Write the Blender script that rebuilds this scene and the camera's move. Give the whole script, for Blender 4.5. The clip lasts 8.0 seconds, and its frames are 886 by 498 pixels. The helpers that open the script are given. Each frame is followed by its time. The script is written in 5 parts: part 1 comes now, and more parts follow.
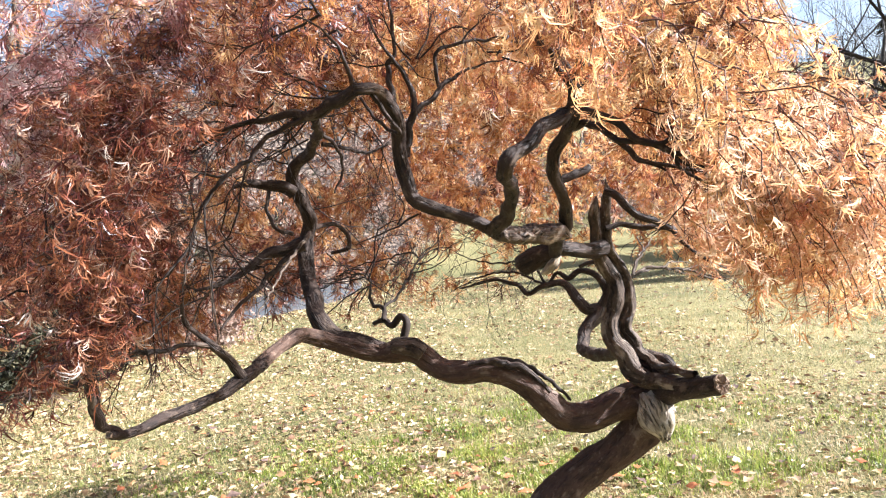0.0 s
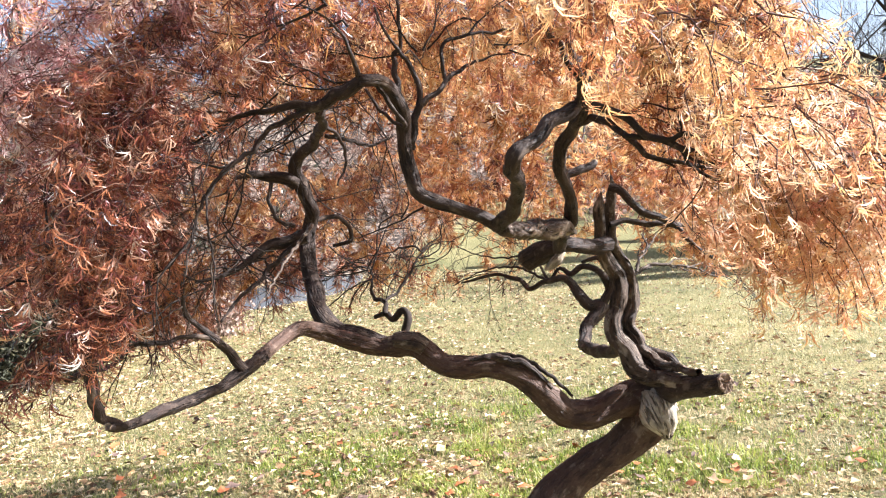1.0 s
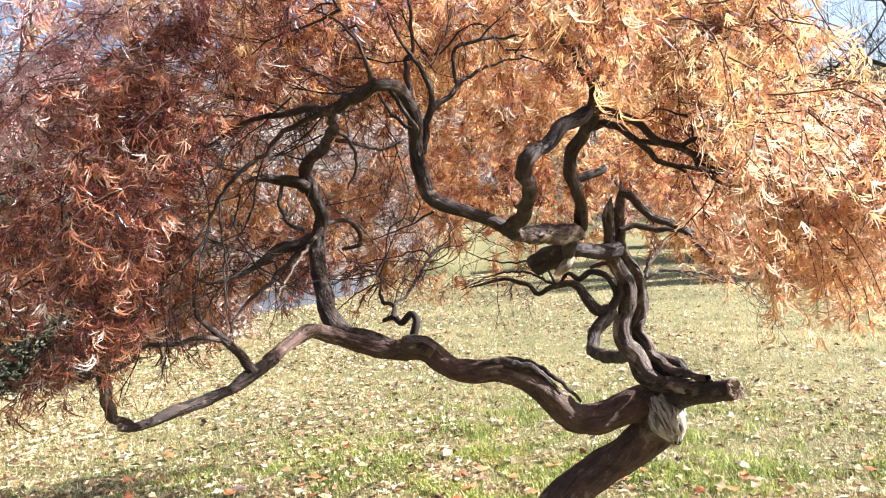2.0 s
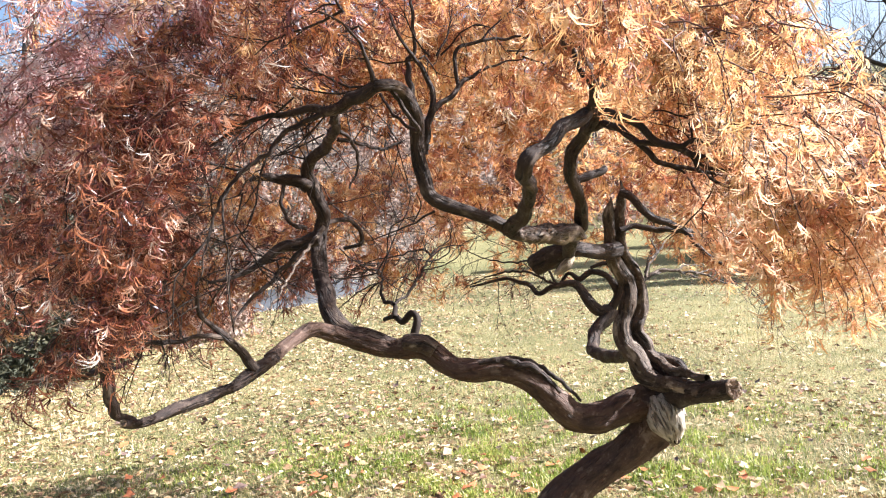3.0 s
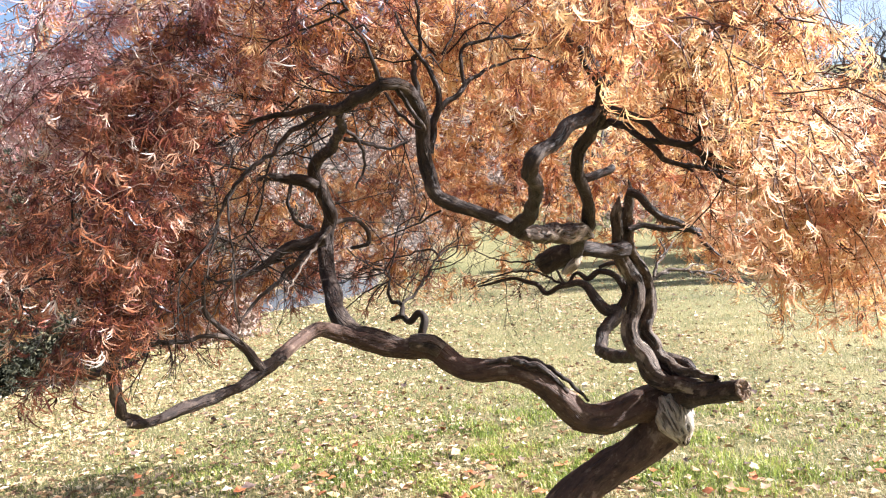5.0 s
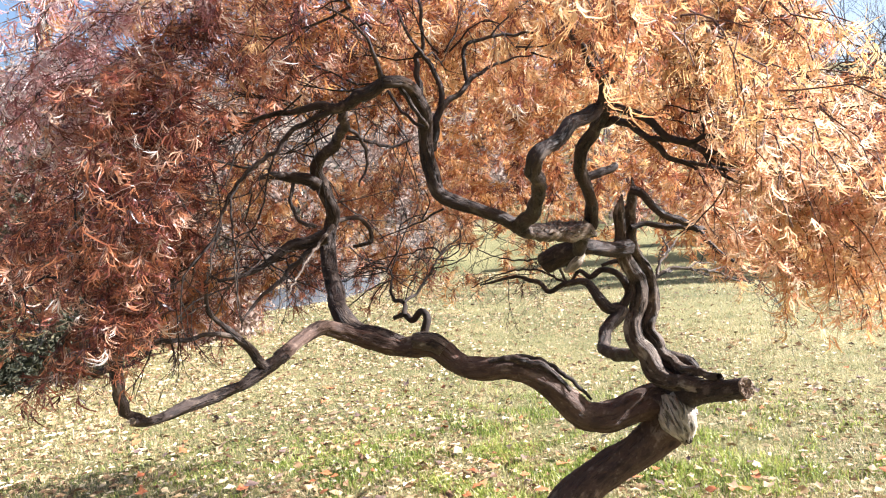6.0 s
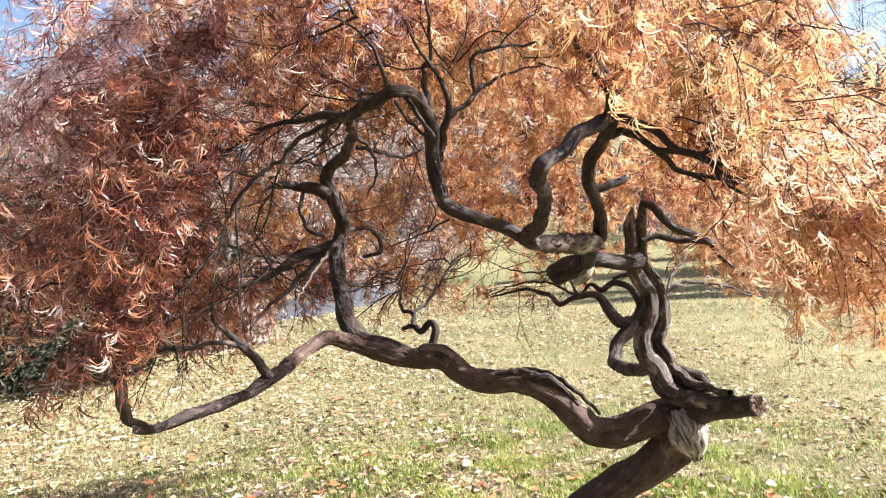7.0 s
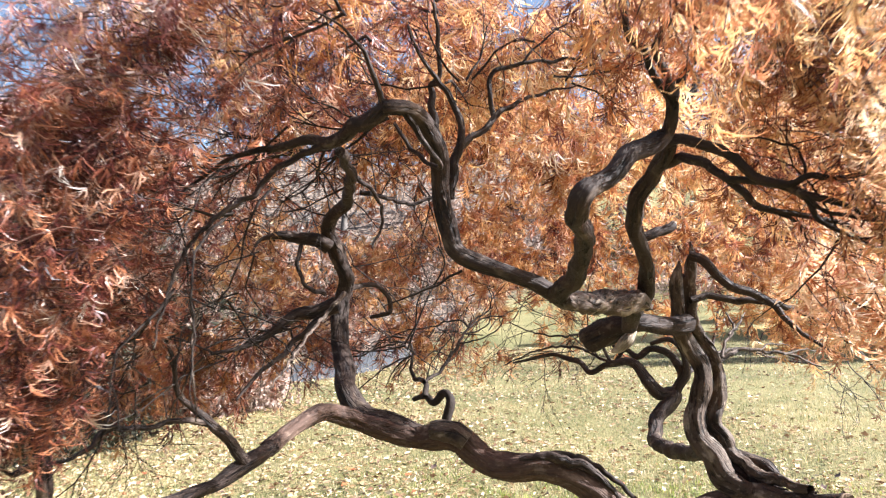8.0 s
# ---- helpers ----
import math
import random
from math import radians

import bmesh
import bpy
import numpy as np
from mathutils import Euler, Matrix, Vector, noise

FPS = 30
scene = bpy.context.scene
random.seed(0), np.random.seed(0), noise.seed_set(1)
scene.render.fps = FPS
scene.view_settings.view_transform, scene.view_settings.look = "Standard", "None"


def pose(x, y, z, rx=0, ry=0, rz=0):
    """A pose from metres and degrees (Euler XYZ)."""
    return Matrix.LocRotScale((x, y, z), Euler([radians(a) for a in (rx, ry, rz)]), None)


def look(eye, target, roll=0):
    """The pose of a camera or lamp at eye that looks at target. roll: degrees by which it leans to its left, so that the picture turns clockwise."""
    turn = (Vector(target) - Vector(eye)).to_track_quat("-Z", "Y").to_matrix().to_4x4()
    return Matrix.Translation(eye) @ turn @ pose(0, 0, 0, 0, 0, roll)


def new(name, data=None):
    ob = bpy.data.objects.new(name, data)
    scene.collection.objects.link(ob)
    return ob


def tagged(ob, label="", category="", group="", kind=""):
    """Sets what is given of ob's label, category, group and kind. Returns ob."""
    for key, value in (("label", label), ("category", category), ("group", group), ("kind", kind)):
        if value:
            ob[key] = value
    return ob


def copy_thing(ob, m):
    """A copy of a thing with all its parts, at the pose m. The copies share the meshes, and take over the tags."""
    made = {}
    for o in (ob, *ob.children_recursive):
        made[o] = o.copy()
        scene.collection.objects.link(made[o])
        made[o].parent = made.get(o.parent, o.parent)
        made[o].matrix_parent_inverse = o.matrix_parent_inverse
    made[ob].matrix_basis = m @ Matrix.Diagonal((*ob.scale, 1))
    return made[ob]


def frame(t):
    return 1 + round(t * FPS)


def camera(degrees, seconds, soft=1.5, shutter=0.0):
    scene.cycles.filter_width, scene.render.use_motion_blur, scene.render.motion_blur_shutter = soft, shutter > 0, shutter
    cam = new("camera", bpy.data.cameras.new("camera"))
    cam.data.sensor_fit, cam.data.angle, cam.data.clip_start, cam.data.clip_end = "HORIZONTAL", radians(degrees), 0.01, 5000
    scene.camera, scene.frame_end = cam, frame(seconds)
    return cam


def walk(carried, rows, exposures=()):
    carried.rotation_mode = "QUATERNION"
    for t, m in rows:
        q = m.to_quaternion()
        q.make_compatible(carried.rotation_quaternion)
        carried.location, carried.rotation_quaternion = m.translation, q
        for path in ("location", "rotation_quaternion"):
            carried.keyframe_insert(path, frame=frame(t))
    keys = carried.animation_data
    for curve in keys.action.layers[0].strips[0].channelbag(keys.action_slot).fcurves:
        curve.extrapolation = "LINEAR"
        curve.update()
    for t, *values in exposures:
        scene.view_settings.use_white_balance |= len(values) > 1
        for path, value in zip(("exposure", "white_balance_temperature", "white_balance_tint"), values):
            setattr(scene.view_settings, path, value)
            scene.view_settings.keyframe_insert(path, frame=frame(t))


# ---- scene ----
cam = camera(65.0, 8.0, 1.2, 0.25)
PATH = [
    (0.0, (0.024, 0.247, 1.589), (0.016, 2.247, 1.538), -4.35),
    (0.5, (0.020, 0.260, 1.587), (0.004, 2.258, 1.504), -3.99),
    (1.0, (0.016, 0.264, 1.592), (0.005, 2.263, 1.522), -3.63),
    (1.5, (0.008, 0.260, 1.591), (-0.020, 2.259, 1.529), -3.32),
    (2.8, (0.007, 0.248, 1.590), (-0.024, 2.247, 1.543), -3.20),
    (3.0, (0.008, 0.245, 1.590), (-0.025, 2.244, 1.534), -3.05),
    (3.5, (0.010, 0.247, 1.591), (-0.029, 2.246, 1.530), -3.20),
    (4.0, (0.014, 0.247, 1.590), (-0.028, 2.246, 1.527), -3.37),
    (4.5, (0.014, 0.250, 1.589), (-0.037, 2.249, 1.534), -3.24),
    (6.0, (0.012, 0.255, 1.588), (-0.052, 2.253, 1.529), -3.18),
    (6.5, (0.013, 0.255, 1.587), (-0.057, 2.253, 1.521), -3.17),
    (7.0, (0.031, 0.268, 1.585), (-0.072, 2.265, 1.561), -2.55),
    (7.5, (0.060, 0.357, 1.580), (-0.146, 2.346, 1.615), -1.64),
    (7.8, (0.051, 0.471, 1.590), (-0.141, 2.458, 1.711), -1.79),
    (8.0, (0.035, 0.583, 1.576), (-0.123, 2.571, 1.730), -2.20),
]
walk(cam, [(t, look(eye, target, roll)) for t, eye, target, roll in PATH], [(0.0, 2.07, 5900, 10), (8.0, 2.07, 5900, 10)])

# ---- light: low autumn sun from the right, clear sky ----
SUN_TO = Vector((0.82, 0.03, 0.55)).normalized()
SUN_ELEVATION = math.asin(SUN_TO.z)
SUN_AZIMUTH = math.atan2(SUN_TO.x, SUN_TO.y)
world = bpy.data.worlds.new("sky")
scene.world = world
world.use_nodes = True
wn = world.node_tree.nodes
sky = wn.new("ShaderNodeTexSky")
sky.sky_type = "NISHITA"
sky.sun_disc = False
sky.sun_elevation = SUN_ELEVATION
sky.sun_rotation = SUN_AZIMUTH
sky.dust_density = 3.5
sky.ozone_density = 0.8
wn["Background"].inputs["Strength"].default_value = 0.06
world.node_tree.links.new(sky.outputs[0], wn["Background"].inputs["Color"])
sun = new("sun", bpy.data.lights.new("sun", "SUN"))
sun.data.energy = 5.6
sun.data.angle = radians(0.55)
sun.data.color = (1.0, 0.965, 0.92)
sun.matrix_world = look((8, 2, 8), Vector((8, 2, 8)) - SUN_TO)


# ---- materials ----
def material(name):
    m = bpy.data.materials.new(name)
    m.use_nodes = True
    m.node_tree.nodes.clear()
    return m, m.node_tree.nodes, m.node_tree.links


def ramp(nodes, stops):
    r = nodes.new("ShaderNodeValToRGB")
    e = r.color_ramp.elements
    while len(e) < len(stops):
        e.new(0.5)
    for k, (p, c) in zip(e, stops):
        k.position, k.color = p, (*c, 1)
    return r


def textured(name, stops, scale, rough=0.85, stretch=(1, 1, 1), bump=0.4, bump_scale=60.0, bump_size=0.01, patch=0.35, patch_scale=1.5, spec=0.25, grain=False):
    """Grain between colour stops, larger patches of tone, and fine relief."""
    m, n, l = material(name)
    out = n.new("ShaderNodeOutputMaterial")
    b = n.new("ShaderNodeBsdfPrincipled")
    b.inputs["Roughness"].default_value = rough
    b.inputs["Specular IOR Level"].default_value = spec
    l.new(b.outputs[0], out.inputs[0])
    co = n.new("ShaderNodeTexCoord")
    mp = n.new("ShaderNodeMapping")
    mp.inputs["Scale"].default_value = stretch
    if grain:
        along = n.new("ShaderNodeAttribute")
        along.attribute_name = "grain"
        l.new(along.outputs["Vector"], mp.inputs[0])
    else:
        l.new(co.outputs["Object"], mp.inputs[0])
    g = n.new("ShaderNodeTexNoise")
    g.inputs["Scale"].default_value = scale
    g.inputs["Detail"].default_value = 6
    g.inputs["Roughness"].default_value = 0.65
    l.new(mp.outputs[0], g.inputs["Vector"])
    p = n.new("ShaderNodeTexNoise")
    p.inputs["Scale"].default_value = patch_scale
    p.inputs["Detail"].default_value = 3
    l.new(co.outputs["Object"], p.inputs["Vector"])
    mix = n.new("ShaderNodeMix")
    mix.inputs[0].default_value = patch
    l.new(g.outputs[0], mix.inputs[2])
    l.new(p.outputs[0], mix.inputs[3])
    r = ramp(n, stops)
    l.new(mix.outputs[0], r.inputs[0])
    l.new(r.outputs[0], b.inputs["Base Color"])
    f = n.new("ShaderNodeTexNoise")
    f.inputs["Scale"].default_value = bump_scale
    f.inputs["Detail"].default_value = 5
    l.new(mp.outputs[0], f.inputs["Vector"])
    bp = n.new("ShaderNodeBump")
    bp.inputs["Strength"].default_value = bump
    bp.inputs["Distance"].default_value = bump_size
    l.new(f.outputs[0], bp.inputs["Height"])
    l.new(bp.outputs[0], b.inputs["Normal"])
    return m


def leafy(name, stops, through_light=0.5, rough=0.38, patch_scale=11.0, patch=0.42):
    """Thin leaf: each one its own tone, broad drifts of colour, light passes through."""
    m, n, l = material(name)
    out = n.new("ShaderNodeOutputMaterial")
    geo = n.new("ShaderNodeNewGeometry")
    p = n.new("ShaderNodeTexNoise")
    p.inputs["Scale"].default_value = patch_scale
    p.inputs["Detail"].default_value = 3
    l.new(geo.outputs["Position"], p.inputs["Vector"])
    mix = n.new("ShaderNodeMix")
    mix.inputs[0].default_value = patch
    l.new(geo.outputs["Random Per Island"], mix.inputs[2])
    drift = n.new("ShaderNodeMapRange")
    drift.inputs["From Min"].default_value = 0.32
    drift.inputs["From Max"].default_value = 0.68
    l.new(p.outputs[0], drift.inputs["Value"])
    l.new(drift.outputs[0], mix.inputs[3])
    r = ramp(n, stops)
    l.new(mix.outputs[0], r.inputs[0])
    b = n.new("ShaderNodeBsdfPrincipled")
    b.inputs["Roughness"].default_value = rough
    b.inputs["Specular IOR Level"].default_value = 0.38
    t = n.new("ShaderNodeBsdfTranslucent")
    s = n.new("ShaderNodeMixShader")
    s.inputs[0].default_value = through_light
    l.new(r.outputs[0], b.inputs["Base Color"])
    l.new(r.outputs[0], t.inputs["Color"])
    l.new(b.outputs[0], s.inputs[1])
    l.new(t.outputs[0], s.inputs[2])
    l.new(s.outputs[0], out.inputs[0])
    return m


def bark(name, dark, mid, pale, furrow=1.0, streak=0.85):
    """Smooth bark: fine fibres along the wood, sparse furrows, broad worn and pale blotches."""
    m, n, l = material(name)
    out = n.new("ShaderNodeOutputMaterial")
    b = n.new("ShaderNodeBsdfPrincipled")
    b.inputs["Roughness"].default_value = 0.72
    b.inputs["Specular IOR Level"].default_value = 0.28
    l.new(b.outputs[0], out.inputs[0])
    along = n.new("ShaderNodeAttribute")
    along.attribute_name = "grain"

    def grain(scale, stretch, detail):
        mp = n.new("ShaderNodeMapping")
        mp.inputs["Scale"].default_value = (1, 1, stretch)
        l.new(along.outputs["Vector"], mp.inputs[0])
        t = n.new("ShaderNodeTexNoise")
        t.inputs["Scale"].default_value = scale
        t.inputs["Detail"].default_value = detail
        t.inputs["Roughness"].default_value = 0.6
        l.new(mp.outputs[0], t.inputs["Vector"])
        return t.outputs[0]

    def span(value, lo, hi, a=0.0, z=1.0):
        r = n.new("ShaderNodeMapRange")
        r.interpolation_type = "SMOOTHSTEP"
        for key, v in (("From Min", lo), ("From Max", hi), ("To Min", a), ("To Max", z)):
            r.inputs[key].default_value = v
        l.new(value, r.inputs["Value"])
        return r.outputs[0]

    def blend(fac, a, z):
        x = n.new("ShaderNodeMix")
        x.data_type = "RGBA"
        l.new(fac, x.inputs[0])
        for socket, v in ((x.inputs[6], a), (x.inputs[7], z)):
            if isinstance(v, tuple):
                socket.default_value = (*v, 1)
            else:
                l.new(v, socket)
        return x.outputs[2]

    fibre, furrows, blotch, fleck = grain(260, 0.2, 4), grain(70, 0.2, 3), grain(22, 0.7, 4), grain(95, 0.9, 2)
    tone = blend(span(fibre, 0.3, 0.72), tuple(0.8 * k for k in mid), tuple(1.22 * k for k in mid))
    tone = blend(span(blotch, 0.56, 0.7, 0.0, 0.6), tone, pale)
    tone = blend(span(fleck, 0.6, 0.72, 0.0, 0.4), tone, pale)
    tone = blend(span(blotch, 0.34, 0.47, 0.7, 0.0), tone, dark)
    tone = blend(span(furrows, 0.36, 0.44, streak, 0.0), tone, dark)
    l.new(tone, b.inputs["Base Color"])
    h = n.new("ShaderNodeMath")
    h.operation = "MULTIPLY_ADD"
    h.inputs[1].default_value = 2.5 * furrow
    l.new(span(furrows, 0.33, 0.47), h.inputs[0])
    l.new(fibre, h.inputs[2])
    bp = n.new("ShaderNodeBump")
    bp.inputs["Strength"].default_value = 1.0
    bp.inputs["Distance"].default_value = 0.0034
    l.new(h.outputs[0], bp.inputs["Height"])
    l.new(bp.outputs[0], b.inputs["Normal"])
    return m


BARK = bark("bark", (0.01, 0.006, 0.005), (0.033, 0.02, 0.015), (0.165, 0.12, 0.09))
DEADWOOD = bark("weathered_wood", (0.07, 0.05, 0.035), (0.36, 0.3, 0.235), (0.58, 0.52, 0.43), 1.5)
# lower wood: smoother, its lighter brown includes bounced light from the lawn
SMOOTH_BARK = bark("smooth_bark", (0.024, 0.013, 0.009), (0.07, 0.039, 0.027), (0.22, 0.16, 0.118), 0.5, 0.42)
# worn bark, also paled to put sunlight on wood into the colour
WORN_SUNLIT_BARK = bark("worn_sunlit_bark", (0.013, 0.008, 0.006), (0.074, 0.05, 0.036), (0.4, 0.325, 0.255), 1.25)
CUT_WOOD = textured("cut_wood", [(0.34, (0.05, 0.03, 0.022)), (0.48, (0.2, 0.14, 0.1)), (0.66, (0.4, 0.32, 0.24))], 40, 0.9)
YOUNG_TWIG = textured("young_twig", [(0.3, (0.04, 0.018, 0.012)), (0.7, (0.14, 0.065, 0.04))], 30, 0.7)
TWIG = textured("twig_bark", [(0.3, (0.01, 0.007, 0.006)), (0.7, (0.045, 0.032, 0.026))], 30, 0.85)
GREY_BARK = textured("grey_bark", [(0.3, (0.035, 0.03, 0.027)), (0.7, (0.17, 0.148, 0.132))], 8, 0.95, (1, 1, 0.3), 0.8, 30, 0.03)
LAWN = textured("lawn_soil", [(0.25, (0.024, 0.028, 0.009)), (0.45, (0.11, 0.105, 0.04)), (0.6, (0.26, 0.215, 0.095)), (0.8, (0.45, 0.37, 0.2))], 34, 0.95, (1, 1, 1), 1.0, 50, 0.03, 0.4, 0.35)


def woodland_edge(m):
    """Past the lawn the same sheet turns to leaf mould."""
    n, l = m.node_tree.nodes, m.node_tree.links
    b = next(k for k in n if k.type == "BSDF_PRINCIPLED")
    old = b.inputs["Base Color"].links[0].from_socket
    geo = n.new("ShaderNodeNewGeometry")
    sep = n.new("ShaderNodeSeparateXYZ")
    l.new(geo.outputs["Position"], sep.inputs[0])
    left = n.new("ShaderNodeMath")
    left.operation = "MULTIPLY_ADD"
    left.inputs[1].default_value = -3.5
    l.new(sep.outputs["X"], left.inputs[0])
    l.new(sep.outputs["Y"], left.inputs[2])
    edge = n.new("ShaderNodeMapRange")
    edge.inputs["From Min"].default_value = 31.0
    edge.inputs["From Max"].default_value = 36.0
    l.new(left.outputs[0], edge.inputs["Value"])
    g = n.new("ShaderNodeTexNoise")
    g.inputs["Scale"].default_value = 3.0
    g.inputs["Detail"].default_value = 8
    l.new(geo.outputs["Position"], g.inputs["Vector"])
    r = ramp(n, [(0.36, (0.03, 0.022, 0.018)), (0.5, (0.11, 0.08, 0.062)), (0.62, (0.27, 0.2, 0.15))])
    l.new(g.outputs[0], r.inputs[0])
    mix = n.new("ShaderNodeMix")
    mix.data_type = "RGBA"
    l.new(edge.outputs[0], mix.inputs[0])
    l.new(old, mix.inputs[6])
    l.new(r.outputs[0], mix.inputs[7])
    l.new(mix.outputs[2], b.inputs["Base Color"])


woodland_edge(LAWN)
ASPHALT = textured("asphalt", [(0.3, (0.04, 0.042, 0.046)), (0.7, (0.09, 0.09, 0.095))], 60, 0.95, bump=0.3, spec=0.1)
# own leaf hues, with red darkened for shade, gold and peach lightened for sun
LEAF = {
    # the near-white end stops are painted glints
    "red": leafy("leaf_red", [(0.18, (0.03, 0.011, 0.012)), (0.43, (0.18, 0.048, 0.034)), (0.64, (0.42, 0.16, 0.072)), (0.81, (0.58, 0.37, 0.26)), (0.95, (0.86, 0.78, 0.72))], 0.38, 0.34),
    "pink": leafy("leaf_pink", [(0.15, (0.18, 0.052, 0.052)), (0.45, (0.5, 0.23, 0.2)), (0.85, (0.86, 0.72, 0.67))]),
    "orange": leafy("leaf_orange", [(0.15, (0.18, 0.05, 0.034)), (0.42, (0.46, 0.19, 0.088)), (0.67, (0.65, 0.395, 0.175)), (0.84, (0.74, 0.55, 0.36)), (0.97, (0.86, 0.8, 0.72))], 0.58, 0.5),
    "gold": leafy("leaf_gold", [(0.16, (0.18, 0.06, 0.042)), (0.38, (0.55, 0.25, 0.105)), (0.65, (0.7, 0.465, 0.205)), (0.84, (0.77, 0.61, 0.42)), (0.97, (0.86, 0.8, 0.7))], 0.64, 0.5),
    "sunlit_peach": leafy("leaf_sunlit_peach", [(0.12, (0.38, 0.14, 0.08)), (0.4, (0.67, 0.375, 0.21)), (0.74, (0.79, 0.585, 0.395)), (0.97, (0.86, 0.79, 0.69))], 0.68, 0.5),
    "amber": leafy("leaf_amber", [(0.16, (0.07, 0.024, 0.017)), (0.42, (0.32, 0.105, 0.036)), (0.66, (0.6, 0.31, 0.105)), (0.84, (0.73, 0.54, 0.32)), (0.97, (0.86, 0.79, 0.69))]),
}
GRASS = leafy("grass_blade", [(0.1, (0.06, 0.09, 0.022)), (0.34, (0.25, 0.215, 0.075)), (0.58, (0.45, 0.345, 0.175)), (0.85, (0.7, 0.55, 0.365))], 0.36, 0.5, 2.6, 0.55)
GREEN_GRASS = leafy("green_grass_blade", [(0.1, (0.04, 0.075, 0.01)), (0.5, (0.22, 0.275, 0.045)), (0.9, (0.5, 0.49, 0.13))], 0.45, 0.42, 1.5, 0.4)
LITTER = leafy("fallen_leaf", [(0.04, (0.045, 0.022, 0.015)), (0.25, (0.19, 0.095, 0.05)), (0.5, (0.41, 0.26, 0.13)), (0.75, (0.57, 0.44, 0.265)), (0.97, (0.72, 0.6, 0.45))], 0.2, 0.6, 0.8, 0.2)
EVERGREEN = leafy("evergreen_leaf", [(0.1, (0.02, 0.022, 0.012)), (0.6, (0.045, 0.045, 0.024)), (0.95, (0.1, 0.085, 0.045))], 0.2, 0.75, 1.0)
DRY = leafy("dry_leaf", [(0.1, (0.16, 0.1, 0.08)), (0.6, (0.32, 0.22, 0.17)), (0.95, (0.5, 0.4, 0.34))], 0.3, 0.6, 0.6)


# ---- helpers for meshes ----
def link_mesh(name, verts, faces, mat, parent=None, label="", smooth=False):
    """One mesh object from arrays: verts (n, 3), faces all triangles (m, 3) or all quads (m, 4)."""
    me = bpy.data.meshes.new(name)
    verts, faces = np.asarray(verts, np.float32), np.asarray(faces, np.int32)
    k = faces.shape[1]
    me.vertices.add(len(verts))
    me.vertices.foreach_set("co", verts.ravel())
    me.loops.add(faces.size)
    me.loops.foreach_set("vertex_index", faces.ravel())
    me.polygons.add(len(faces))
    me.polygons.foreach_set("loop_start", np.arange(0, faces.size, k, dtype=np.int32))
    if smooth:
        me.polygons.foreach_set("use_smooth", np.ones(len(faces), bool))
    me.materials.append(mat)
    me.update()
    me.validate()
    ob = new(name, me)
    ob.parent = parent
    if label:
        tagged(ob, label)
    return ob


def thing(name, at, label, category, group=""):
    ob = new(name)
    ob.empty_display_size = 0.1
    ob.matrix_world = Matrix.Translation(at)
    return tagged(ob, label, category, group)


def smooth_line(points, step):
    """Catmull-Rom through (x, y, z, r), resampled at about that step."""
    p = np.asarray(points, float)
    p = np.vstack([2 * p[0] - p[1], p, 2 * p[-1] - p[-2]])
    p[0, 3], p[-1, 3] = p[1, 3], p[-2, 3]
    out = []
    for i in range(1, len(p) - 2):
        n = max(2, int(np.linalg.norm(p[i + 1, :3] - p[i, :3]) / step))
        for s in np.arange(n) / n:
            a, b, c, d = p[i - 1], p[i], p[i + 1], p[i + 2]
            out.append(0.5 * (2 * b + (c - a) * s + (2 * a - 5 * b + 4 * c - d) * s * s + (3 * b - a - 3 * c + d) * s ** 3))
    out.append(p[-2])
    return np.array(out)


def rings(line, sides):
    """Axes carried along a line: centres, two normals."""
    c = line[:, :3]
    t = np.gradient(c, axis=0)
    t /= np.linalg.norm(t, axis=1)[:, None] + 1e-9
    u = np.cross(t[0], (0.3, 0.9, 0.2))
    us = []
    for k in t:
        u = u - k * (u @ k)
        u /= np.linalg.norm(u) + 1e-9
        us.append(u)
    us = np.array(us)
    return c, us, np.cross(t, us)


def tube_arrays(line, sides, rough=0.0, seed=0.0):
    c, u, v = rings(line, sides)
    ang = np.arange(sides) / sides * math.tau
    verts = np.empty((len(c), sides, 3))
    run = 0.0
    for i in range(len(c)):
        r = max(line[i, 3] * (0.86 if rough else 1.0), 0.0006)
        if i:
            run += np.linalg.norm(c[i] - c[i - 1])
        for j, a in enumerate(ang):
            k = 1.0
            if rough:
                tw = a + run * 2.2
                k += rough * 1.7 * noise.noise((math.cos(tw) * 2.6, math.sin(tw) * 2.6, run * 3.5 + seed))
                k += rough * 1.5 * noise.noise((math.cos(tw) * 6 + 9, math.sin(tw) * 6, run * 7 + seed))
                k += rough * 1.4 * noise.noise((seed + 5, run * 6, 0.3))
                k += rough * 2.2 * max(0.0, noise.noise((math.cos(a) * 1.3 + seed, math.sin(a) * 1.3, run * 8 + seed)) - 0.3)
                k -= rough * 2.8 * max(0.0, noise.noise((math.cos(tw) * 4.5, math.sin(tw) * 4.5 + seed, run * 1.6)) - 0.1)
            verts[i, j] = c[i] + r * k * (math.cos(a) * u[i] + math.sin(a) * v[i])
    n = len(c)
    i, j = np.meshgrid(np.arange(n - 1), np.arange(sides), indexing="ij")
    a, b = i * sides + j, i * sides + (j + 1) % sides
    quads = np.stack([a, b, b + sides, a + sides], -1).reshape(-1, 4)
    return verts.reshape(-1, 3), quads


